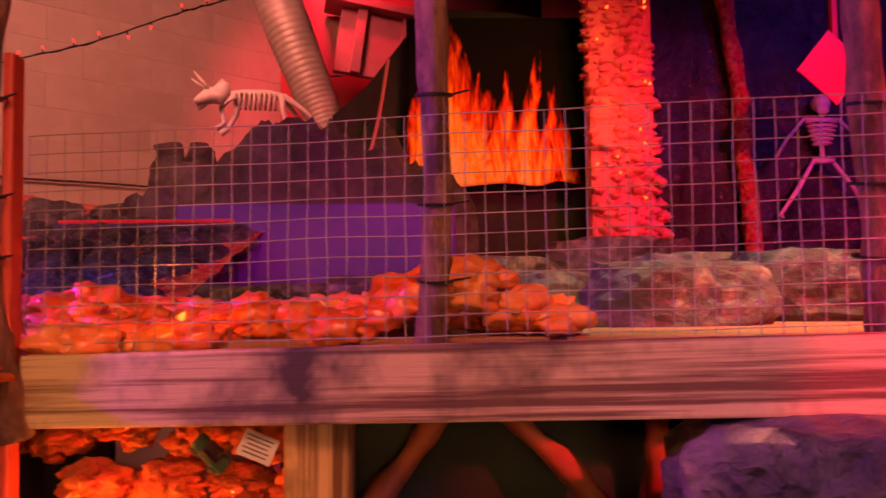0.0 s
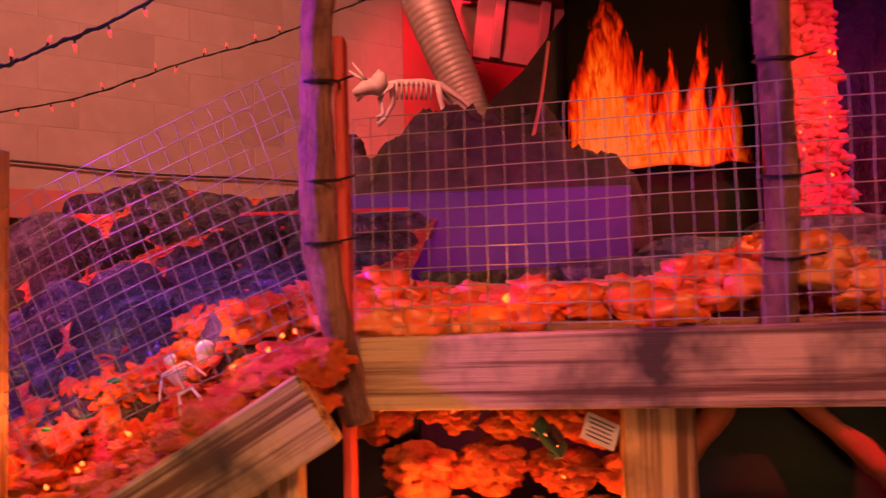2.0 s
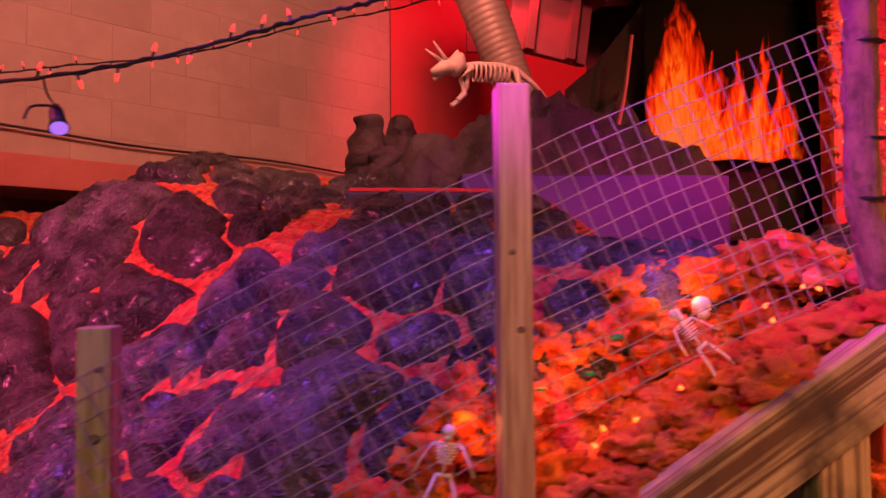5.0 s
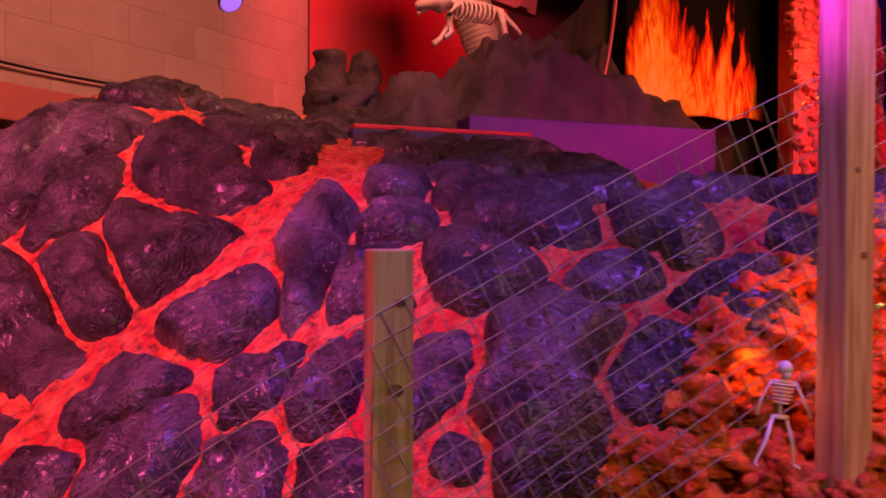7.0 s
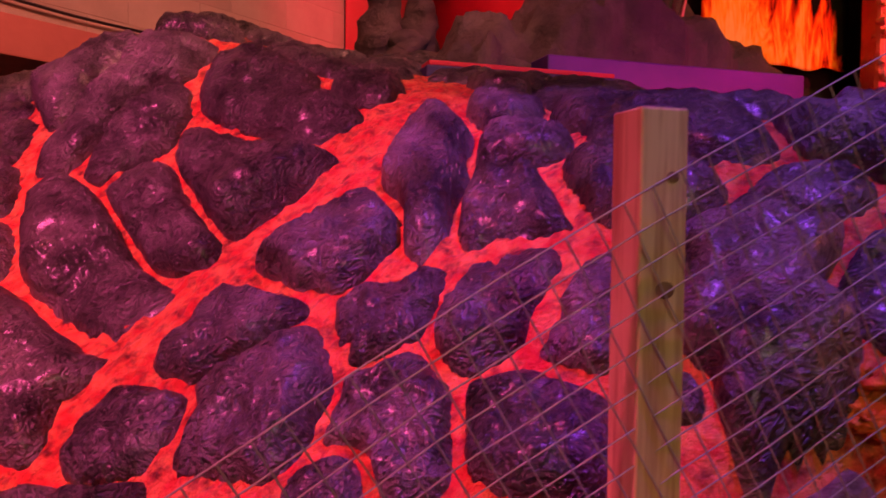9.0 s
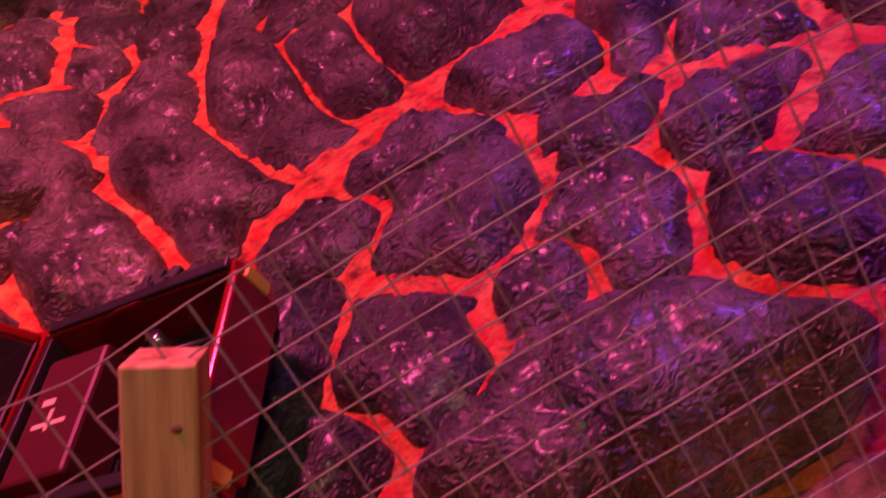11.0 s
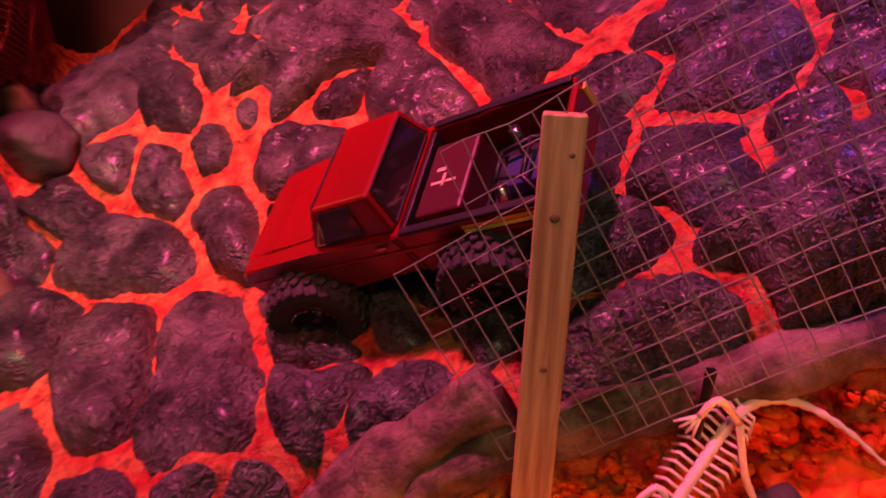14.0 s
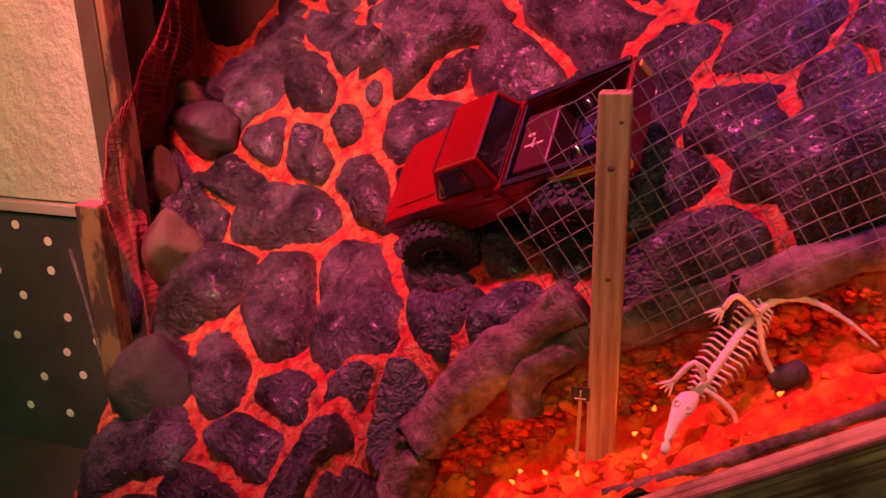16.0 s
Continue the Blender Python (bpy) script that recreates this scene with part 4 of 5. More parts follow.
def hill(name, x0, x1, y0, y1, tops, label, base=1.2):
    """A crag: tops are (x, y, height, spread)."""
    n, m = 70, 30
    vs, fs = [], []
    for j in range(m + 1):
        for i in range(n + 1):
            x, y = x0 + (x1 - x0) * i / n, y0 + (y1 - y0) * j / m
            z = max([0] + [h * max(0.0, 1 - (math.hypot((x - a), (y - b) * 0.7) / s) ** 1.3) for a, b, h, s in tops])
            q = Vector((x, y, 0))
            z += 0.09 * noise.fractal(q * 7, 1.0, 2.0, 5) * (1 if z > 0.02 else 0.3) - 0.10 * abs(noise.noise((x * 11, y * 5, 0))) * (1 if z > 0.05 else 0)
            vs.append((x, y - 0.05 * noise.noise((x * 8, z * 9, 4)), base + z))
    for j in range(m):
        for i in range(n):
            a = j * (n + 1) + i
            fs.append((a, a + 1, a + n + 2, a + n + 1))
    k = len(vs)
    rim = [j * (n + 1) for j in range(m, -1, -1)] + list(range(1, n + 1))
    vs += [(vs[i][0], vs[i][1], base - 0.1) for i in rim]
    for q in range(len(rim) - 1):
        fs.append((rim[q], k + q, k + q + 1, rim[q + 1]))
    return tagged(link(name, vs, fs, HILL, smooth=True), label, "hill")


hill("rock_hill", -1.35, 0.14, 2.75, 3.35, [(-0.72, 3.0, 0.52, 0.34), (-0.52, 3.0, 0.53, 0.45), (-0.25, 3.0, 0.48, 0.36), (-1.0, 3.0, 0.34, 0.3), (-0.08, 3.0, 0.40, 0.32)], "dark craggy model hill behind the stage block", 1.40)
for x, y, z, w in ((-1.265, 3.45, 1.90, 0.085), (-1.115, 3.42, 1.895, 0.075), (-1.19, 3.40, 1.74, 0.12)):
    pts = [(x, y, 1.35), (x, y, 1.6), (x + 0.01, y, z - 0.09), (x, y, z)]
    line = smooth_line(pts, 7)
    rad = [w * (1.1 - 0.55 * ((p.z - 1.35) / (z - 1.35)) ** 5) * (1 + 0.2 * noise.noise(p * 14)) for p in line]
    tagged(link("rock_spire", *tube_data(line, rad, 16, 0.5), HILL, smooth=True), "dark blunt rock spire standing behind the heap", "rock", "rock spires")

sb = part("stage_block", box(0.98, 0.62, 0.34, -0.44, 2.93, 1.345, 0.006), VIOLET_LIT)
tagged(sb, "stage block behind the truck track, violet light put into its colour", "stage block")
sb = part("dark_block", box(0.62, 0.5, 0.24, -1.02, 2.82, 1.325, 0.006), BLUE_LIT)
tagged(sb, "low dark stage block with blue light in its colour and a red top edge", "stage block")
pl = part("edge_strip", box(0.60, 0.08, 0.014, -1.02, 2.62, 1.453, 0.003), RED_BOARD)
tagged(pl, "red strip along the dark block", "strip")

# spiral duct
dl = smooth_line([(-0.52, 3.5, 1.95), (-0.58, 3.5, 2.12), (-0.67, 3.5, 2.35), (-0.77, 3.5, 2.62), (-0.90, 3.5, 3.0), (-1.08, 3.5, 3.6)], 26)
drad = [0.088 + 0.024 * min(1, (p.z - 1.98) / 0.5) + 0.003 * math.sin(k * 2.09) for k, p in enumerate(dl)]
tagged(link("flexible_duct", *tube_data(dl, drad, 28), DUCT, smooth=True), "ribbed foil air duct hanging down to the hill", "duct")

# timber boxing above the stage, the pink light on it held in its base colour
tx = empty("timber_boxing", pose(-0.30, 3.85, 2.62, 0, 8, 12))
tagged(tx, "pink lit timber boxing hanging over the stage", "boxing")
part("top_board", box(0.60, 0.22, 0.04, 0, 0, 0.06, 0.004), PINK_BOARD, tx)
part("face_board", box(0.46, 0.05, 0.34, 0.02, 0, -0.13, 0.004), PINK_BOARD, tx)
part("face_board", box(0.05, 0.06, 0.34, -0.10, -0.035, -0.13, 0.004), PINK_BOARD, tx)
part("face_board", box(0.05, 0.06, 0.34, 0.14, -0.035, -0.13, 0.004), PINK_BOARD, tx)
part("hanger", box(0.03, 0.02, 1.0, -0.2, 0.04, 0.55, 0.002), PINK_BOARD, tx)
part("hanger", box(0.03, 0.02, 1.0, 0.2, 0.04, 0.55, 0.002), PINK_BOARD, tx)
bb = part("brown_board", box(0.22, 0.02, 0.7, -0.62, 3.95, 2.72, 0.003), mat("brown_board", (0.24, 0.12, 0.08), 0.7, second=(0.18, 0.09, 0.06), scale=5))
tagged(bb, "brown board leaning behind the duct", "board")


def sheet(name, top, z0, y, material, label, fold=0.03, n=60, m=26, category="sheeting", thick=0.004):
    """A hanging sheet between x limits whose upper edge follows top: (x, z) pairs."""
    xs = [p[0] for p in top]
    vs, fs = [], []
    for back in (0, thick):
        for j in range(m + 1):
            for i in range(n + 1):
                x = xs[0] + (xs[-1] - xs[0]) * i / n
                zt = float(np.interp(x, xs, [p[1] for p in top]))
                z = z0 + (zt - z0) * j / m
                vs.append((x, y + back + fold * noise.noise((x * 5, z * 2.2, y)) + fold * 0.5 * noise.noise((x * 13, z * 5, y)), z))
    o = (m + 1) * (n + 1)
    for j in range(m):
        for i in range(n):
            a = j * (n + 1) + i
            fs.append((a, a + 1, a + n + 2, a + n + 1))
            fs.append((o + a, o + a + n + 1, o + a + n + 2, o + a + 1))
    return tagged(link(name, vs, fs, material, smooth=True), label, category)


CLOTH = mat("black_cloth", (0.026, 0.018, 0.017), 0.9, second=(0.018, 0.013, 0.013), scale=4, bump=0.2)
sheet("black_cloth", [(-0.44, 1.93), (-0.30, 2.05), (-0.04, 2.38), (0.3, 2.36), (0.60, 2.30)], 1.30, 3.04, CLOTH, "black cloth hung behind the printed flames", 0.012, category="cloth")
sheet("black_sheeting", [(0.80, 3.6), (3.4, 3.6)], -0.44, 3.02, DARK, "glossy crumpled black plastic sheeting hung as a backdrop", 0.05, 110, 60)
sheet("upper_cloth", [(-0.1, 3.62), (3.4, 3.62)], 2.9, 4.6, CLOTH, "dark cloth under the ceiling behind the stage", 0.03, category="cloth")
pw = part("pale_board", box(0.55, 0.02, 1.25, 0.75, 3.3, 2.975, 0.003), mat("pale_board", (0.55, 0.45, 0.30), 0.7, second=(0.48, 0.38, 0.25), scale=4))
tagged(pw, "pale board behind the flames", "board")

# flames printed on one hanging sheet
def flame_material():
    m = bpy.data.materials.new("flame_print")
    m.use_nodes = True
    t = m.node_tree
    n, k = t.nodes, t.links
    b = n["Principled BSDF"]
    b.inputs["Roughness"].default_value = 0.85
    b.inputs["Specular IOR Level"].default_value = 0.1

    def calc(op, a, c=None, d=None):
        q = n.new("ShaderNodeMath")
        q.operation = op
        for i, v in enumerate((a, c, d)):
            if v is None:
                continue
            if isinstance(v, (int, float)):
                q.inputs[i].default_value = v
            else:
                k.new(v, q.inputs[i])
        return q.outputs["Value"]

    co = n.new("ShaderNodeTexCoord")
    sep = n.new("ShaderNodeSeparateXYZ")
    k.new(co.outputs["Object"], sep.inputs[0])
    x, z = sep.outputs["X"], sep.outputs["Z"]

    def streaks(sx, sz, shift, twist):
        mp = n.new("ShaderNodeMapping")
        mp.inputs["Scale"].default_value, mp.inputs["Location"].default_value = (sx, 1, sz), (shift, 0, shift * 0.7)
        mp.inputs["Rotation"].default_value = (0, 0.22, 0)
        k.new(co.outputs["Object"], mp.inputs["Vector"])
        q = n.new("ShaderNodeTexNoise")
        q.inputs["Scale"].default_value, q.inputs["Detail"].default_value, q.inputs["Distortion"].default_value = 1.0, 3.5, twist
        k.new(mp.outputs["Vector"], q.inputs["Vector"])
        return q.outputs["Fac"]

    def peak(at, wide, tall):
        d = calc("DIVIDE", calc("ABSOLUTE", calc("SUBTRACT", x, at)), wide)
        return calc("MULTIPLY", calc("MAXIMUM", calc("SUBTRACT", 1.0, d), 0.0), tall)

    crest = 0.24
    for at, wide, tall in ((-0.15, 0.24, 0.44), (-0.02, 0.20, 0.42), (0.06, 0.14, 0.40), (0.16, 0.09, 0.52), (0.25, 0.10, 0.36), (0.33, 0.06, 0.36)):
        crest = calc("MAXIMUM", crest, peak(calc("ADD", at, calc("MULTIPLY", z, 0.12)), wide, tall)) if not isinstance(crest, float) else calc("ADD", peak(at, wide, tall), crest)
    wild = calc("MULTIPLY", calc("SUBTRACT", streaks(13, 3.2, 0.0, 1.6), 0.5), 0.55)
    inside = calc("ADD", calc("SUBTRACT", crest, z), wild)
    side = calc("MULTIPLY", calc("SUBTRACT", calc("ABSOLUTE", calc("SUBTRACT", x, 0.04)), 0.27), 2.2)
    inside = calc("SUBTRACT", inside, calc("MAXIMUM", side, 0.0))
    lick = calc("MULTIPLY", calc("SUBTRACT", streaks(20, 4.5, 3.1, 2.6), 0.5), 1.5)
    heat = calc("ADD", calc("MULTIPLY", inside, 1.45), calc("MULTIPLY", lick, calc("MINIMUM", calc("MAXIMUM", calc("MULTIPLY", inside, 5.0), 0.0), 1.0)))
    ramp = n.new("ShaderNodeValToRGB")
    el = ramp.color_ramp.elements
    el[0].position, el[0].color = 0.0, (0.005, 0.004, 0.003, 1)
    el[1].position, el[1].color = 0.85, (0.95, 0.70, 0.22, 1)
    for at, colour in ((0.05, (0.20, 0.012, 0.004)), (0.14, (0.72, 0.05, 0.006)), (0.32, (0.92, 0.20, 0.012)), (0.52, (0.95, 0.52, 0.04))):
        e = el.new(at)
        e.color = (*colour, 1)
    k.new(heat, ramp.inputs["Fac"])
    k.new(ramp.outputs["Color"], b.inputs["Base Color"])
    return m


fv, ff = [], []
NX, NZ = 48, 44
for j in range(NZ + 1):
    for i in range(NX + 1):
        x = -0.30 + 0.72 * i / NX
        low = -0.02 + 0.035 * noise.noise((x * 7, 3, 0)) + 0.05 * max(0.0, (x - 0.1)) - 0.10 * max(0.0, x - 0.30)
        z = low + (0.66 - low) * j / NZ
        fv.append((x, 0.012 * noise.noise((x * 4, z * 3, 1)) + 0.02 * max(0.0, -0.2 - x), z))
for j in range(NZ):
    for i in range(NX):
        q = j * (NX + 1) + i
        ff.append((q, q + 1, q + NX + 2, q + NX + 1))
flame = link("flame_print", fv, ff, flame_material(), smooth=True)
flame.matrix_world = pose(0.17, 2.955, 1.645)
solid = flame.modifiers.new("thick", "SOLIDIFY")
solid.thickness = 0.002
tagged(flame, "printed sheet of orange and yellow flames hung before dark cloth", "flame print")
cv = smooth_line([(-0.20, 2.90, 2.12), (-0.235, 2.89, 1.9), (-0.27, 2.88, 1.75), (-0.30, 2.87, 1.66), (-0.27, 2.87, 1.68)], 8)
tagged(link("curled_edge", *tube_data(cv, 0.008, 6), PINK_BOARD, smooth=True), "pale curled edge of the hanging print", "strip")

# foam pillar
PILLAR = mat("pillar_foam", (0.86, 0.20, 0.20), 0.5, second=(0.80, 0.11, 0.13), scale=18, bump=0.8, bscale=60, third=(0.85, 0.34, 0.16), tscale=9, bdist=0.01)
fr = random.Random(11)
spots = []
for k in range(1000):
    z = fr.uniform(1.36, 2.40)
    lean = -0.05 * (z - 1.42)
    spots.append((0.715 + lean + fr.uniform(-0.12, 0.12 + 0.06 * max(0.0, 1.8 - z)), 2.785 + fr.uniform(-0.01, 0.04), z, 0.008 + 0.020 * fr.random() ** 2))
blob_cluster("foam_pillar", spots, PILLAR, "tall red-orange foam pillar studded with fairy bulbs", "pillar", "", 2, 0.9)
part_core = part("pillar_core", box(0.25, 0.1, 1.1, 0.69, 2.83, 1.87, 0.02), PILLAR)
tagged(part_core, "rough red board inside the foam pillar", "board")

# ribbon, sign
rb = smooth_line([(1.14, 2.97, 2.6), (1.18, 2.97, 2.32), (1.225, 2.97, 1.96), (1.23, 2.97, 1.75), (1.25, 2.97, 1.56), (1.265, 2.97, 1.15)], 7)
tagged(link("lava_ribbon", *tube_data(rb, [0.035 + 0.008 * noise.noise(p * 9) for p in rb], 8, 0.4), LAVA, smooth=True), "crooked strip of red and orange painted lava hanging on the sheeting", "lava ribbon")
sg = empty("diamond_sign", pose(1.33, 2.48, 1.945, 0, 40, 6))
tagged(sg, "blank red diamond warning sign on a stick", "sign")
part("sign_plate", box(0.185, 0.006, 0.185, 0, 0, 0, 0.002), mat("sign_red", (0.80, 0.03, 0.06), 0.5, second=(0.74, 0.03, 0.05), scale=4, bump=0.05), sg)
part("stick", box(0.022, 0.018, 1.75, 0.0, 0.014, 0.0, 0.003, Matrix.Rotation(radians(-40), 4, "Y") @ Matrix.Translation((0.02, 0, 0.80))), RED_BOARD, sg)


# ---- toy skeletons, each one plain mesh ----
def bones(lines, balls, ribs=()):
    pieces = [tube_data(p, r, 6) for p, r in lines]
    for c, r in balls:
        bm = bmesh.new()
        bmesh.ops.create_icosphere(bm, subdivisions=2, radius=r)
        pieces.append(([v.co + Vector(c) for v in bm.verts], [tuple(v.index for v in f.verts) for f in bm.faces]))
        bm.free()
    for c, rx, ry, r in ribs:
        ring = [(c[0] + rx * math.cos(t), c[1] + ry * math.sin(t), c[2]) for t in [2 * math.pi * k / 12 for k in range(13)]]
        pieces.append(tube_data(ring, r, 5))
    return joined(pieces)


def toy_skeleton(m, size, label, spread=0.25):
    s = size
    lines = [([(0, 0, 0.45 * s), (0, 0.01 * s, 0.62 * s), (0, 0, 0.84 * s)], 0.018 * s), ([(-0.15 * s, 0, 0.80 * s), (0.15 * s, 0, 0.80 * s)], 0.014 * s), ([(-0.09 * s, 0, 0.46 * s), (0.09 * s, 0, 0.46 * s)], 0.025 * s)]
    for q in (-1, 1):
        lines.append(([(q * 0.08 * s, 0, 0.46 * s), (q * (0.08 + spread * 0.5) * s, -0.03 * s, 0.24 * s), (q * (0.08 + spread) * s, 0, 0.02 * s), (q * (0.1 + spread) * s, -0.07 * s, 0)], [0.016 * s, 0.02 * s, 0.014 * s, 0.012 * s]))
        lines.append(([(q * 0.15 * s, 0, 0.80 * s), (q * (0.2 + spread * 0.4) * s, -0.02 * s, 0.62 * s), (q * (0.22 + spread * 0.7) * s, -0.06 * s, 0.48 * s)], 0.013 * s))
    ribs = [((0, 0, (0.60 + 0.035 * k) * s), (0.075 + 0.012 * k) * s, 0.05 * s, 0.009 * s) for k in range(6)]
    balls = [((0, 0, 0.93 * s), 0.075 * s), ((0, -0.03 * s, 0.87 * s), 0.045 * s)]
    ob = link("toy_skeleton", *bones(lines, balls, ribs), BONE, smooth=True)
    ob.matrix_world = m
    return tagged(ob, label, "skeleton figure")


toy_skeleton(pose(1.545, 2.955, 1.48, 0, 0, 5), 0.50, "pale plastic toy skeleton hanging on the black sheeting", 0.3)
toy_skeleton(pose(-0.775, 1.04, 1.015, -30, -28, 20), 0.115, "small plastic toy skeleton lying on the orange foam", 0.1)
toy_skeleton(pose(-1.165, 1.02, 0.855, 0, 8, 0), 0.115, "small plastic toy skeleton half sunk in the lava trough", 0.15)
sk = link("toy_skull", *bones([], [((0, 0, 0), 0.014), ((0, -0.006, -0.010), 0.009)]), BONE, smooth=True)
sk.location = (-0.79, 1.09, 1.108)
tagged(sk, "tiny plastic skull on the foam", "skull")


GEM = mat("green_gem", (0.05, 0.40, 0.12), 0.12, bump=0, coat=1.0)
for x, y, z, r in ((-0.916, 1.075, 1.068, 0.007), (-0.955, 1.07, 1.02, 0.006), (-1.02, 1.08, 1.0, 0.005)):
    bm = bmesh.new()
    bmesh.ops.create_icosphere(bm, subdivisions=1, radius=r)
    bmesh.ops.scale(bm, vec=(1.7, 1, 0.7), verts=bm.verts)
    gm = part("glass_gem", bm, GEM)
    gm.location = (x, y, z)
    tagged(gm, "small green glass gem resting on the lava foam", "gem", "glass gems")


def beast(m, s, label, name="beast_skeleton"):
    """A four-legged skeleton figure, nose towards -x, s long."""
    lines = [([(-0.30 * s, 0, 0.30 * s), (-0.15 * s, 0, 0.335 * s), (0.05 * s, 0, 0.34 * s), (0.20 * s, 0, 0.31 * s), (0.36 * s, 0, 0.20 * s), (0.52 * s, 0, 0.04 * s)], [0.022 * s, 0.02 * s, 0.02 * s, 0.022 * s, 0.014 * s, 0.007 * s]),
             ([(-0.30 * s, 0, 0.30 * s), (-0.40 * s, 0, 0.31 * s), (-0.52 * s, 0, 0.25 * s)], [0.04 * s, 0.05 * s, 0.02 * s]),
             ([(-0.38 * s, 0.01, 0.29 * s), (-0.50 * s, 0.01, 0.20 * s)], 0.014 * s),
             ([(-0.40 * s, 0.03 * s, 0.34 * s), (-0.56 * s, 0.06 * s, 0.46 * s)], [0.014 * s, 0.004 * s]), ([(-0.40 * s, -0.03 * s, 0.34 * s), (-0.52 * s, -0.06 * s, 0.49 * s)], [0.014 * s, 0.004 * s]),
             ([(-0.34 * s, 0, 0.36 * s), (-0.30 * s, 0, 0.45 * s)], [0.03 * s, 0.006 * s])]
    for x, d in ((-0.20, -0.05), (0.18, 0.06)):
        for q in (-1, 1):
            lines.append(([(x * s, q * 0.06 * s, 0.30 * s), ((x + d + 0.05 * q) * s, q * 0.09 * s, 0.18 * s), ((x + d - 0.02) * s, q * 0.10 * s, 0.06 * s), ((x + d - 0.08) * s, q * 0.10 * s, 0.01 * s)], [0.02 * s, 0.016 * s, 0.014 * s, 0.018 * s]))
    lines.append(([(-0.33 * s, 0, 0.24 * s), (-0.31 * s, 0, 0.34 * s), (-0.27 * s, 0, 0.42 * s)], [0.03 * s, 0.06 * s, 0.02 * s]))
    lines = [(p, [q * 1.45 for q in r] if hasattr(r, "__len__") else r * 1.45) for p, r in lines]
    pieces = [bones(lines, [])]
    for k in range(8):
        x = (-0.16 + 0.04 * k) * s
        ring = [(x, 0.07 * s * math.sin(t), 0.27 * s + 0.07 * s * math.cos(t)) for t in [2 * math.pi * i / 12 for i in range(13)]]
        pieces.append(tube_data(ring, 0.010 * s, 5))
    ob = link(name, *joined(pieces), BONE, smooth=True)
    ob.matrix_world = m
    return tagged(ob, label, "skeleton figure")


beast(pose(-0.74, 3.05, 1.86, 0, 0, 8), 0.50, "pale horned beast skeleton figure standing on the dark hill")


def trough_at(x, y, up):
    return Vector((x, y, trough(x) + up))


# crocodile skeleton lying in the trough
def along_view(p, y):
    """Slides a place towards or away from the walkway, to the depth y."""
    e = Vector((-2.027, 0.144, 0.81))
    return e + (Vector(p) - e) * ((y - e.y) / (p[1] - e.y))


spine = smooth_line([along_view(p, y) for p, y in zip([(-1.965, 1.075, 0.285), (-1.945, 1.08, 0.320), (-1.920, 1.085, 0.372), (-1.895, 1.09, 0.420), (-1.870, 1.09, 0.447), (-1.835, 1.08, 0.455), (-1.795, 1.07, 0.440), (-1.755, 1.06, 0.412)], (1.045, 1.055, 1.075, 1.10, 1.115, 1.115, 1.10, 1.09))], 6)
nn = len(spine)
pieces = [tube_data(spine, [0.0055 * (1 - 0.8 * max(0, k / nn - 0.5) * 2) + 0.0012 * (k % 2) for k in range(nn)], 8)]
for k in range(4, 22):
    d = (spine[k + 1] - spine[k - 1]).normalized()
    sidev = d.cross(Vector((0, -0.75, 0.65))).normalized()
    out = Vector((0, -0.75, 0.65))
    wid = 0.026 * math.sin(math.pi * (k - 2) / 22) + 0.006
    for q in (-1, 1):
        pieces.append(tube_data([spine[k], spine[k] + sidev * q * wid * 0.7 + out * 0.006, spine[k] + sidev * q * wid - out * 0.012], 0.0018, 5))
head = smooth_line([along_view(p, y) for p, y in (((-1.953, 1.08, 0.305), 1.05), ((-1.970, 1.08, 0.278), 1.03), ((-1.980, 1.08, 0.245), 1.005), ((-1.988, 1.08, 0.200), 0.985))], 5)
face = Vector((0, -0.75, 0.65))
girth = [0.006, 0.009, 0.014, 0.0175, 0.0185, 0.0180, 0.0160, 0.0135, 0.0115, 0.0100, 0.0090, 0.0083, 0.0078, 0.0080, 0.0075, 0.0045]
girth = [0.78 * girth[min(15, int(k * 15.99 / (len(head) - 1)))] for k in range(len(head))]
for shift, slim, thin in ((0.0035, 1.0, 0.42), (-0.006, 0.86, 0.22)):
    vv, vf = tube_data(head, [g * slim for g in girth], 14)
    lower = []
    for k, v in enumerate(vv):
        m = head[min(k // 14, len(head) - 1)]
        d = Vector(v) - m
        lower.append(m + d - face * d.dot(face) * (1 - thin) + face * shift)
    pieces.append((lower, vf))
at = head[len(head) // 3]
across = (head[-1] - head[0]).cross(face).normalized()
for q in (-1, 1):
    ring = [at + across * q * 0.0085 + face * 0.010 + (across * math.cos(t) + (head[-1] - head[0]).normalized() * math.sin(t)) * 0.0042 for t in [math.pi * 2 * k / 10 for k in range(11)]]
    pieces.append(tube_data(ring, 0.0013, 6))
for pts in ([(-1.945, 1.07, 0.318), (-1.908, 1.055, 0.296), (-1.900, 1.045, 0.262), (-1.897, 1.04, 0.232)], [(-1.945, 1.08, 0.325), (-1.960, 1.09, 0.345), (-1.985, 1.08, 0.318)],
            [(-1.890, 1.085, 0.425), (-1.878, 1.07, 0.378), (-1.862, 1.06, 0.352)], [(-1.890, 1.09, 0.425), (-1.915, 1.11, 0.440), (-1.93, 1.11, 0.42)]):
    pts = [along_view(p, 1.045 if p[0] < -1.895 else 1.075) for p in pts]
    pieces.append(tube_data(smooth_line(pts, 4), 0.0038, 7))
    e = Vector(pts[-1])
    for a in (-0.5, -0.15, 0.2, 0.55):
        d = (e - Vector(pts[-2])).normalized()
        sd = d.cross(Vector((0, -1, 0.3))).normalized()
        pieces.append(tube_data([e, e + d * 0.021 + sd * a * 0.022], [0.0026, 0.0012], 5))
cr = link("crocodile_skeleton", *joined(pieces), BONE, smooth=True)
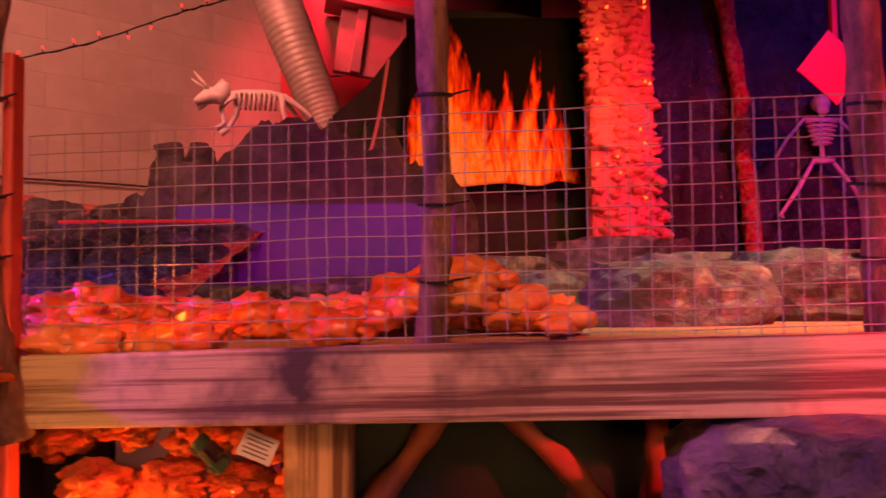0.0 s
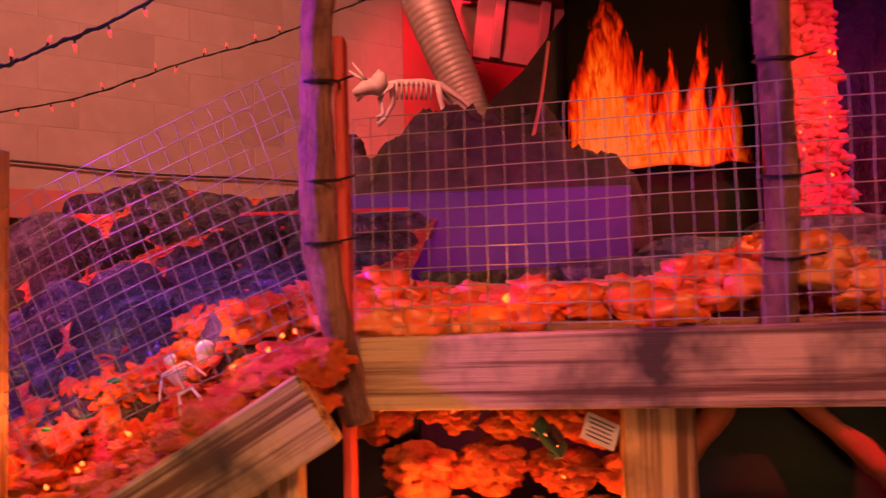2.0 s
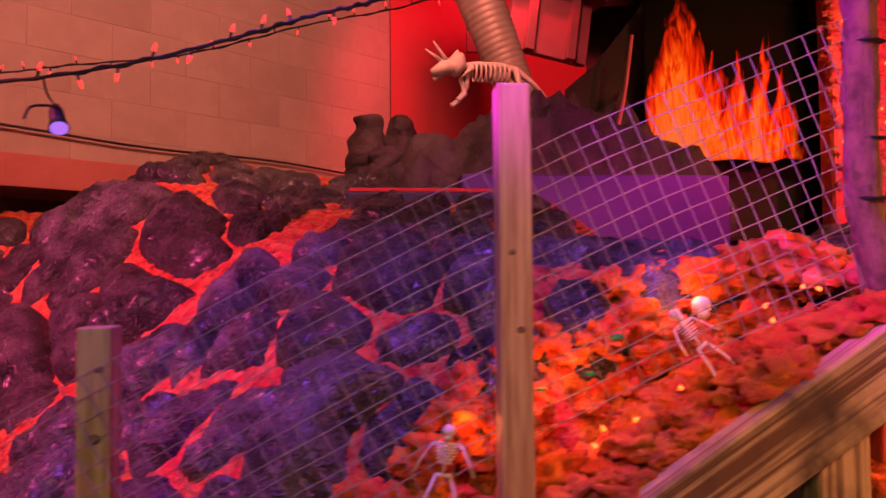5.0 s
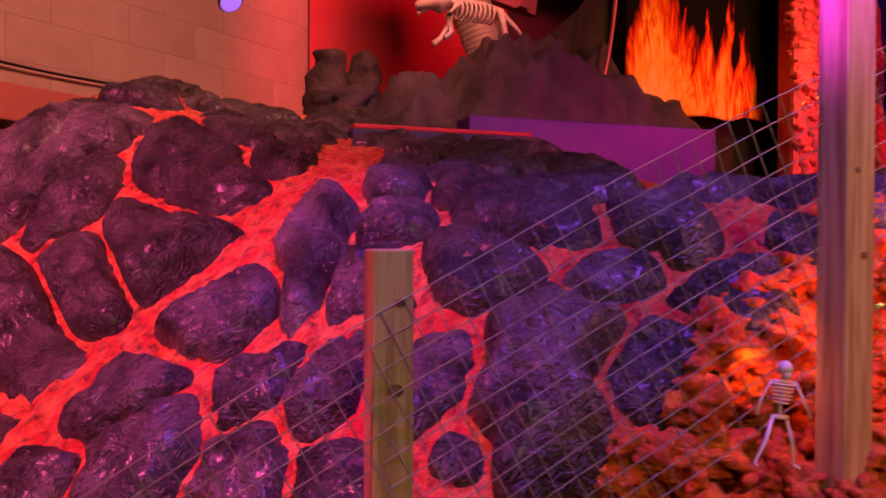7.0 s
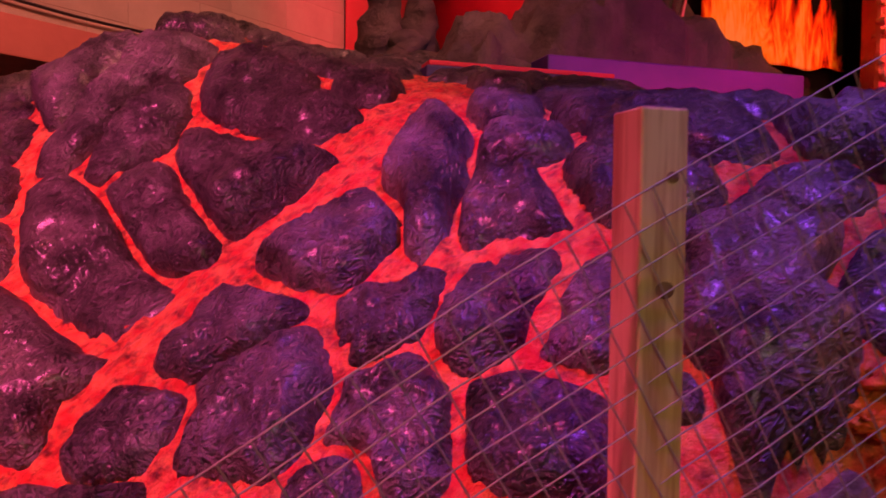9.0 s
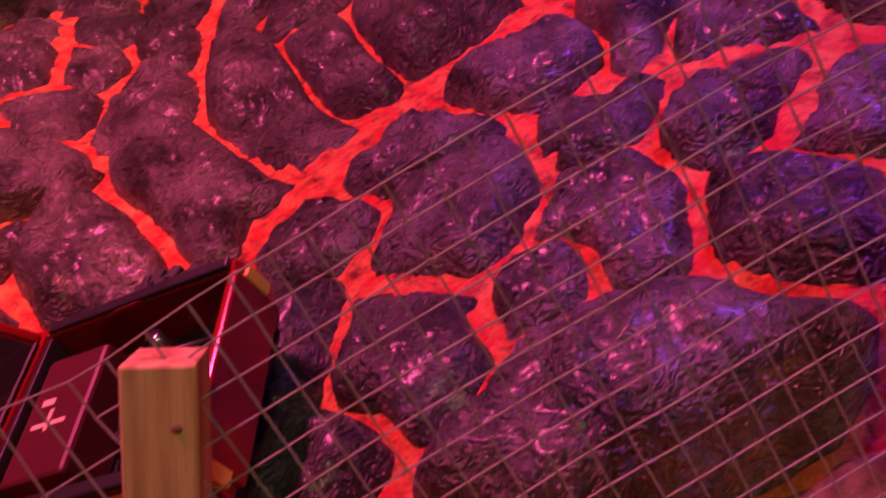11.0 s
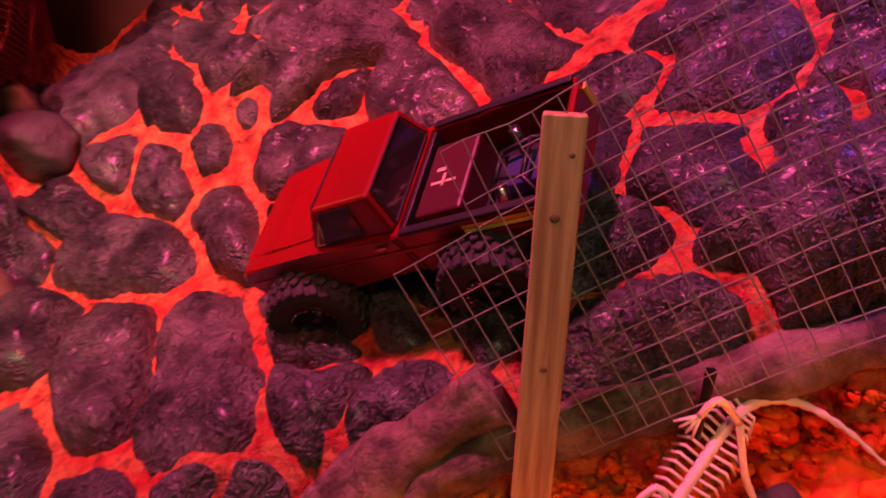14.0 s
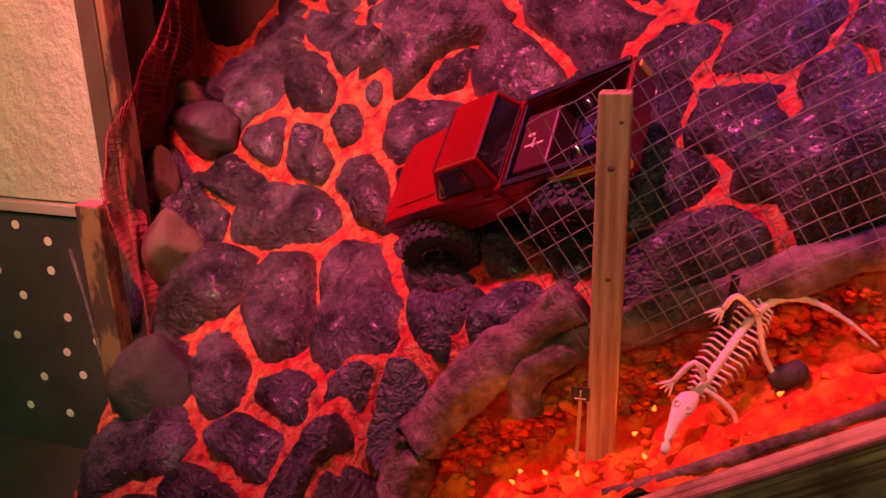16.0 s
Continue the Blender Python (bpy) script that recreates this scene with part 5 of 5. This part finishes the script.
tagged(cr, "pale plastic crocodile skeleton lying in the lava trough", "skeleton figure")

# driftwood
for pts, r0, r1, lab in (([(-2.13, 1.12, 0.405), (-2.20, 1.12, 0.33), (-2.30, 1.11, 0.23), (-2.38, 1.09, 0.10), (-2.42, 1.06, -0.10)], 0.036, 0.048, "thick knotted driftwood branch running down beside the lava"),
                         ([(-2.185, 1.085, 0.225), (-2.195, 1.095, 0.265), (-2.18, 1.10, 0.30), (-2.12, 1.115, 0.340), (-2.0, 1.13, 0.395), (-1.85, 1.135, 0.465), (-1.68, 1.14, 0.545), (-1.45, 1.14, 0.66), (-1.30, 1.15, 0.74)], 0.027, 0.030, "grey driftwood log edging the lava trough")):
    line = smooth_line(pts, 9)
    rad = [(r0 + (r1 - r0) * k / len(line)) * (1 + 0.28 * noise.noise(p * 16) + 0.12 * noise.noise(p * 45)) for k, p in enumerate(line)]
    tagged(link("driftwood", *tube_data(line, rad, 26, 0.32), DRIFT, smooth=True), lab, "driftwood", "driftwood")
strip = smooth_line([(-2.06, 0.966, trough(-2.06) - 0.004), (-1.9, 0.963, trough(-1.9) - 0.004), (-1.75, 0.966, trough(-1.75) - 0.004), (-1.6, 0.962, trough(-1.6) - 0.004), (-1.42, 0.965, trough(-1.42) - 0.004)], 10)
tagged(link("bark_strip", *tube_data(strip, [0.008 * (1 + 0.5 * noise.noise(p * 22)) for p in strip], 12, 0.1), DRIFT, smooth=True), "brown strip of bark lying along the rail edge", "bark", "driftwood")
pin = link("black_stake", *tube_data([(-1.925, 1.09, 0.40), (-1.922, 1.09, 0.475)], [0.004, 0.006], 8), BLACK)
tagged(pin, "short black stake holding the driftwood", "stake")
ws = empty("warning_sign", pose(-2.108, 1.06, 0.22, 0, 0, 5))
tagged(ws, "tiny black warning sign with an exclamation mark on a stick", "sign")
part("stick", box(0.005, 0.003, 0.10, 0, 0, 0.01, 0.001), POST_PINE, ws)
part("sign_plate", box(0.026, 0.003, 0.020, 0, -0.003, 0.070, 0.001), BLACK, ws)
part("mark", box(0.002, 0.001, 0.006, 0, -0.005, 0.074, 0), WHITE, ws)
part("mark", box(0.002, 0.001, 0.002, 0, -0.005, 0.068, 0), WHITE, ws)
part("text_bar", box(0.016, 0.001, 0.002, 0, -0.005, 0.0635, 0), WHITE, ws)

# log at the top of the flow
lg = link("short_log", *tube_data([(-1.99, 2.85, 1.40), (-1.85, 2.76, 1.395), (-1.66, 2.64, 1.385)], [0.042, 0.041, 0.040], 18, 0.1), BARK, smooth=True)
tagged(lg, "short sawn log lying at the head of the lava flow", "log")
lf = link("log_face", *tube_data([(-1.662, 2.641, 1.385), (-1.656, 2.637, 1.385)], 0.0385, 18), PINE)
lf.parent = lg


# ---- end of the display: net, panels, stones ----
pp = part("swirl_post", box(0.062, 0.045, 0.84, 0, 0, 0, 0.003), SWIRL)
pp.matrix_world = pose(-3.215, 1.385, -0.02, 0, 0, 0)
tagged(pp, "dark figured timber post with a pinkish sawn top", "post")
cap = part("sawn_top", box(0.060, 0.043, 0.004, 0, 0, 0.4215, 0.001), PINK_BOARD, pp)
pieces = []
P0, P1 = Vector((-3.165, 1.39, 0)), Vector((-3.66, 2.55, 0))


def net_at(s, h):
    p = P0.lerp(P1, s)
    lowz, hiz = max(ground(p.x + 0.1, p.y), -0.4) - 0.12, 0.42 + 0.95 * s
    bulge = 0.03 * math.sin(s * 9 + h * 4) + 0.015 * noise.noise((s * 12, h * 7, 2))
    return Vector((p.x + bulge, p.y + bulge * 0.5, lowz + (hiz - lowz) * h))


NS, NH = 64, 34
for k in range(-NH, NS + 1):
    for sgn in (1, -1):
        pts = []
        for j in range(NH + 1):
            i = k + j if sgn > 0 else k + NH - j
            if 0 <= i <= NS:
                pts.append(net_at(i / NS, j / NH))
        if len(pts) > 1:
            pieces.append(tube_data(pts, 0.0014, 4, 0, False))
tagged(link("cord_net", *joined(pieces), NET), "dark red cord netting hung along the end of the heap", "net")
cp = part("cream_panel", box(1.3, 0.05, 3.2, -4.01, 1.62, 1.93, 0.004), CREAM)
tagged(cp, "cream textured wall panel above a pale ledge", "wall panel", kind="structure")
lr = part("panel_ledge", box(1.3, 0.07, 0.030, -4.01, 1.615, 0.310, 0.004), mat("ledge_grey", (0.40, 0.38, 0.32), 0.6, second=(0.34, 0.32, 0.28), scale=5))
tagged(lr, "pale grey ledge between the panels", "ledge", kind="structure")
dp = part("dotted_panel", box(1.3, 0.05, 0.735, -4.01, 1.62, -0.0725, 0.003), CHALK)
tagged(dp, "black panel with scattered white painted dots", "panel", kind="structure")
dr = random.Random(2)
for r in range(6):
    for c in range(7):
        bm = bmesh.new()
        bmesh.ops.create_cone(bm, cap_ends=True, segments=14, radius1=0.0125, radius2=0.0120, depth=0.002)
        bmesh.ops.rotate(bm, verts=bm.verts, matrix=Matrix.Rotation(math.pi / 2, 3, "X"))
        d = part("dot", bm, WHITE, dp)
        d.location = (-3.40 - c * 0.155 - (0.07 if r % 2 else 0) + dr.uniform(-0.035, 0.035), 1.594, 0.24 - r * 0.112 + dr.uniform(-0.03, 0.03))
line = smooth_line([(-3.515, 1.594, 0.20), (-3.50, 1.594, 0.10), (-3.485, 1.594, -0.02), (-3.475, 1.594, -0.11)], 6)
link("chalk_streak", *tube_data(line, [0.004 + 0.003 * abs(noise.noise(p * 30)) for p in line], 6), GREYPAINT, dp, "faint grey chalk streak")
for x, w, z0, m, n in ((-3.325, 0.055, -0.44, OLIVE, "dark worn door frame beside the cream panel"), (-3.282, 0.022, -0.44, SWIRL, "dark stained batten beside the door frame")):
    ob = part("frame_upright", box(w, 0.06, 3.9, x, 1.60, z0 + 1.95, 0.004), m)
    tagged(ob, n, "door frame", kind="structure")
ob = part("dark_door", box(1.6, 0.05, 3.4, 0, 0, 1.3, 0.004), mat("dark_door", (0.07, 0.05, 0.03), 0.6, second=(0.05, 0.035, 0.02), scale=3))
ob.matrix_world = pose(-3.95, 2.85, 0, 0, 0, 20)
tagged(ob, "dark boarded panel behind the end of the heap", "panel", kind="structure")


def stone(x, y, z, sx, sy, sz, turn, seed, material, label, tiltx=0):
    bm = bmesh.new()
    bmesh.ops.create_icosphere(bm, subdivisions=4, radius=1)
    off = Vector((seed * 4.1, seed, seed * 2.7))
    r4 = random.Random(seed)
    cuts = []
    for _ in range(13):
        nrm = Vector((r4.uniform(-1, 1), r4.uniform(-1, 1), r4.uniform(-1, 1))).normalized()
        cuts.append((nrm, r4.uniform(0.72, 1.0)))
    for q in bm.verts:
        d = q.co.normalized()
        g = 1.12
        for nrm, far in cuts:
            e = d.dot(nrm)
            if e > 0.05:
                g = softmin(g, far / e, 0.04)
        g *= 1 + 0.05 * noise.noise(d * 3 + off) - 0.03 * abs(noise.noise(d * 8 + off))
        q.co = Vector((d.x * sx * g, d.y * sy * g, d.z * sz * g))
    ob = part("edge_stone", bm, material, smooth=True)
    ob.matrix_world = pose(x, y, z, tiltx, 0, turn)
    return tagged(ob, label, "stone", "stones along the net")


stone(-3.44, 2.03, 0.56, 0.085, 0.075, 0.055, 20, 1, TAN, "angular tan stone beside the net")
stone(-3.29, 1.95, 0.47, 0.115, 0.09, 0.075, 10, 2, mat("lava_stone", (0.030, 0.022, 0.024), 0.6, second=(0.06, 0.045, 0.045), scale=9, bump=0.8, bscale=30, bdist=0.012), "dark rounded stone beside the net")
stone(-3.32, 1.74, 0.375, 0.045, 0.06, 0.08, 0, 3, TAN, "upright tan stone leaning on the net")
stone(-3.175, 1.57, 0.23, 0.085, 0.075, 0.098, 0, 14, TAN, "rounded tan stone at the foot of the net")
stone(-2.99, 1.26, 0.03, 0.105, 0.085, 0.125, 15, 5, GREYSTONE, "large grey boulder at the foot of the heap")

pb = part("pebble", box(0.05, 0.03, 0.026, 0, 0, 0, 0.011), GREYSTONE, smooth=True)
pb.matrix_world = pose(-1.845, 1.075, trough(-1.845) + 0.018, 10, -30, 8)
tagged(pb, "smooth dark grey pebble lying on the lava bed", "pebble")

# ---- strings of lights, clamp lamp ----
GLOWRED = mat("lit_red_bulb", (0.7, 0.05, 0.04), 0.2, bump=0, glow=(1.0, 0.035, 0.03), watts=2.4)
GLOWAMB = mat("lit_amber_bulb", (0.9, 0.4, 0.1), 0.2, bump=0, glow=(1.0, 0.10, 0.012), watts=4)


def light_string(pts, gap, size, label, wire=0.0022, seed=1):
    line = smooth_line(pts, 14)
    top = empty("light_string")
    two = [p + Vector((0, 0.003 * math.sin(k), 0.003 * math.cos(k * 1.3))) for k, p in enumerate(line)]
    link("wire", *joined([tube_data(line, wire, 6), tube_data(two, wire, 6)]), BLACK, top)
    r3 = random.Random(seed)
    acc = 0
    for a, b in zip(line, line[1:]):
        acc += (b - a).length
        if acc > gap:
            acc = r3.uniform(-0.2, 0.2) * gap
            up = r3.choice((1, -1))
            d = Vector((r3.uniform(-0.4, 0.4), r3.uniform(-0.3, 0.3), up)).normalized()
            link("socket", *tube_data([b, b + d * size * 0.9], size * 0.16, 8), BLACK, top)
            q = b + d * size * 0.9
            link("bulb", *tube_data([q, q + d * size * 0.25, q + d * size * 0.6, q + d * size], [size * 0.16, size * 0.22, size * 0.15, size * 0.03], 8), GLOWRED, top, "lit red bulb", smooth=True)
    return tagged(top, label, "light string", "light strings")


light_string([(-2.9, 2.42, 1.72), (-2.367, 2.42, 1.785), (-2.185, 2.42, 1.811), (-1.813, 2.42, 1.857), (-1.446, 2.42, 1.958), (-1.153, 2.42, 2.022), (-0.87, 2.42, 2.118), (-0.702, 2.42, 2.165), (-0.35, 2.5, 2.30), (0.1, 2.6, 2.42), (0.6, 2.7, 2.36), (0.9, 2.75, 2.5)], 0.082, 0.015, "thin dark string of small lit red bulbs before the wall", 0.0022, 4)
light_string([(-2.2, 1.31, 1.42), (-1.823, 1.31, 1.462), (-1.618, 1.31, 1.498), (-1.45, 1.31, 1.545), (-1.336, 1.31, 1.582), (-1.251, 1.31, 1.604), (-1.166, 1.31, 1.634), (-1.044, 1.31, 1.676), (-0.9, 1.31, 1.75), (-0.7, 1.31, 1.88)], 0.055, 0.014, "dark string of lit red bulbs above the fence", 0.0026, 9)
cl = empty("clamp_lamp", look((-1.735, 1.31, 1.405), (-1.6, 1.1, 1.1)) @ Matrix.Diagonal((0.6, 0.6, 0.6, 1)))
tagged(cl, "small black clamp lamp with a violet lens on the string", "clamp lamp")
link("housing", *tube_data([(0, 0, 0.05), (0, 0, 0.03), (0, 0, -0.01), (0, 0, -0.035)], [0.012, 0.018, 0.020, 0.026], 18), BLACK, cl, smooth=True)
link("lens", *tube_data([(0, 0, -0.0355), (0, 0, -0.038)], 0.022, 18), mat("violet_lens", (0.4, 0.2, 0.9), 0.2, bump=0, glow=(0.45, 0.18, 1.0), watts=0.9), cl, "lit violet lens")
link("lead", *tube_data(smooth_line([(0, 0, 0.05), (0.02, 0.02, 0.08), (0.03, 0.05, 0.10)], 5), 0.003, 6), BLACK, cl)
link("clip", *tube_data(smooth_line([(0.0, 0.02, 0.02), (0.03, 0.04, 0.0), (0.07, 0.045, -0.02), (0.085, 0.03, -0.05)], 5), 0.0035, 6), BLACK, cl)

fr = random.Random(21)


def fairy(x, y, z, r=0.0034):
    ob = link("fairy_bulb", *tube_data([(0, 0, -r), (0, 0, -r * 0.5), (0, 0, r * 0.4), (0, 0, r * 1.6)], [r * 0.5, r, r * 0.8, r * 0.2], 8), GLOWAMB, smooth=True)
    ob.matrix_world = pose(x, y, z, fr.uniform(-60, 60), fr.uniform(-60, 60), 0)
    return tagged(ob, "tiny lit amber fairy bulb among the orange foam", "fairy bulb", "fairy bulbs")


fairy(-0.368, 1.075, 1.172, 0.0055)
for k in range(16):
    x = fr.uniform(-2.2, -0.65)
    fairy(x, fr.uniform(0.98, 1.10), trough(x) + (0.07 if x > -1.0 else 0.03))
for k in range(8):
    fairy(-0.54 + 0.098 * (k % 4) + 0.045 * (k // 4 % 2), 1.082, 1.02 - 0.082 * (k // 4))
for k in range(12):
    fairy(0.69 + fr.uniform(-0.11, 0.11), 2.752, fr.uniform(1.5, 2.3), 0.0055)
for x, y, z, w in ((-0.37, 1.04, 1.22, 0.35), (-0.02, 1.17, 1.33, 0.3), (-0.45, 1.02, 0.93, 0.9), (-0.30, 1.02, 0.88, 0.9), (-1.00, 1.085, 1.03, 0.7), (-0.82, 1.10, 1.15, 0.7), (-1.12, 1.11, 0.95, 0.25), (-1.55, 1.0, 0.64, 0.22), (-1.90, 1.0, 0.46, 0.12), (-2.22, 1.0, 0.26, 0.18), (0.66, 2.6, 1.8, 1.2)):
    lamp("fairy_glow", "POINT", (x, y, z), (x, y, z - 1), w, (1.0, 0.20, 0.04), 0.02)

for x, y in ((-2.27, 1.02), (-2.19, 1.06), (-2.10, 1.00), (-2.03, 1.055), (-2.015, 0.99), (-1.86, 1.03), (-1.74, 1.06), (-1.60, 1.05)):
    lamp("fairy_glow", "POINT", (x, y, trough(x) + 0.075), (x, y, -1), 0.055, (1.0, 0.15, 0.02), 0.01)
    fairy(x, y, trough(x) + 0.022)

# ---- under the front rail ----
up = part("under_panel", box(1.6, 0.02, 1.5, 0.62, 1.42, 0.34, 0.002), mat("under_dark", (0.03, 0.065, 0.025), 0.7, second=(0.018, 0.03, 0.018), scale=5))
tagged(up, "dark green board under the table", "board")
# black sheet added for the shade below the sloping rail
sk2 = link("skirt_board", [(-3.1, 1.16, -0.44), (-0.5, 1.16, -0.44), (-0.5, 1.16, trough(-0.5) - 0.06), (-0.62, 1.16, trough(-0.62) - 0.06), (-2.9, 1.16, max(trough(-2.9), -0.43)), (-3.1, 1.18, -0.44), (-0.5, 1.18, -0.44), (-0.5, 1.18, trough(-0.5) - 0.06), (-0.62, 1.18, trough(-0.62) - 0.06), (-2.9, 1.18, max(trough(-2.9), -0.43))],
           [(0, 1, 2, 3, 4), (9, 8, 7, 6, 5), (1, 6, 7, 2), (2, 7, 8, 3), (3, 8, 9, 4)], BLACK)
tagged(sk2, "added black sheet filling the dark area below the trough", "board")
for pts in ([(0.03, 1.36, 1.10), (0.0, 1.35, 1.02), (-0.07, 1.34, 0.92), (-0.16, 1.33, 0.82)], [(0.03, 1.36, 1.10), (0.09, 1.35, 1.0), (0.20, 1.33, 0.90), (0.30, 1.32, 0.78)], [(0.36, 1.36, 1.10), (0.36, 1.36, 0.95), (0.35, 1.35, 0.8)]):
    line = smooth_line(pts, 7)
    tagged(link("lava_root", *tube_data(line, [0.020 + 0.006 * noise.noise(p * 20) for p in line], 10, 0.4), mat("root_paint", (0.55, 0.20, 0.06), 0.6, second=(0.40, 0.10, 0.04), scale=9, bump=0.5), smooth=True), "orange painted root running down the dark board", "root", "painted roots")
tg = empty("paper_tag", pose(-0.255, 1.035, 1.005, 70, 25, 10))
tagged(tg, "small white paper tag tucked in the orange fibre", "tag")
part("paper", box(0.046, 0.034, 0.0008, 0, 0, 0, 0), WHITE, tg)
for k in range(5):
    part("text_bar", box(0.036 - 0.004 * (k % 3), 0.0016, 0.0006, -0.001, 0.011 - k * 0.0055, 0.0008, 0), BLACK, tg)
tc = empty("toy_car", pose(-0.318, 1.045, 0.995, 60, 50, 20))
tagged(tc, "tiny dark green toy car stuck in the orange fibre", "toy car")
part("body", box(0.056, 0.024, 0.012, 0, 0, 0, 0.004), mat("green_toy", (0.03, 0.10, 0.05), 0.3, bump=0, coat=0.5), tc)
part("cab", box(0.026, 0.021, 0.010, -0.002, 0, 0.010, 0.004), GLASS, tc, "dark glass cab")
for x in (-0.018, 0.018):
    for s in (-1, 1):
        w = link("wheel", *tube_data([(x, s * 0.010, -0.005), (x, s * 0.0135, -0.005)], 0.0058, 12), RUBBER, tc)
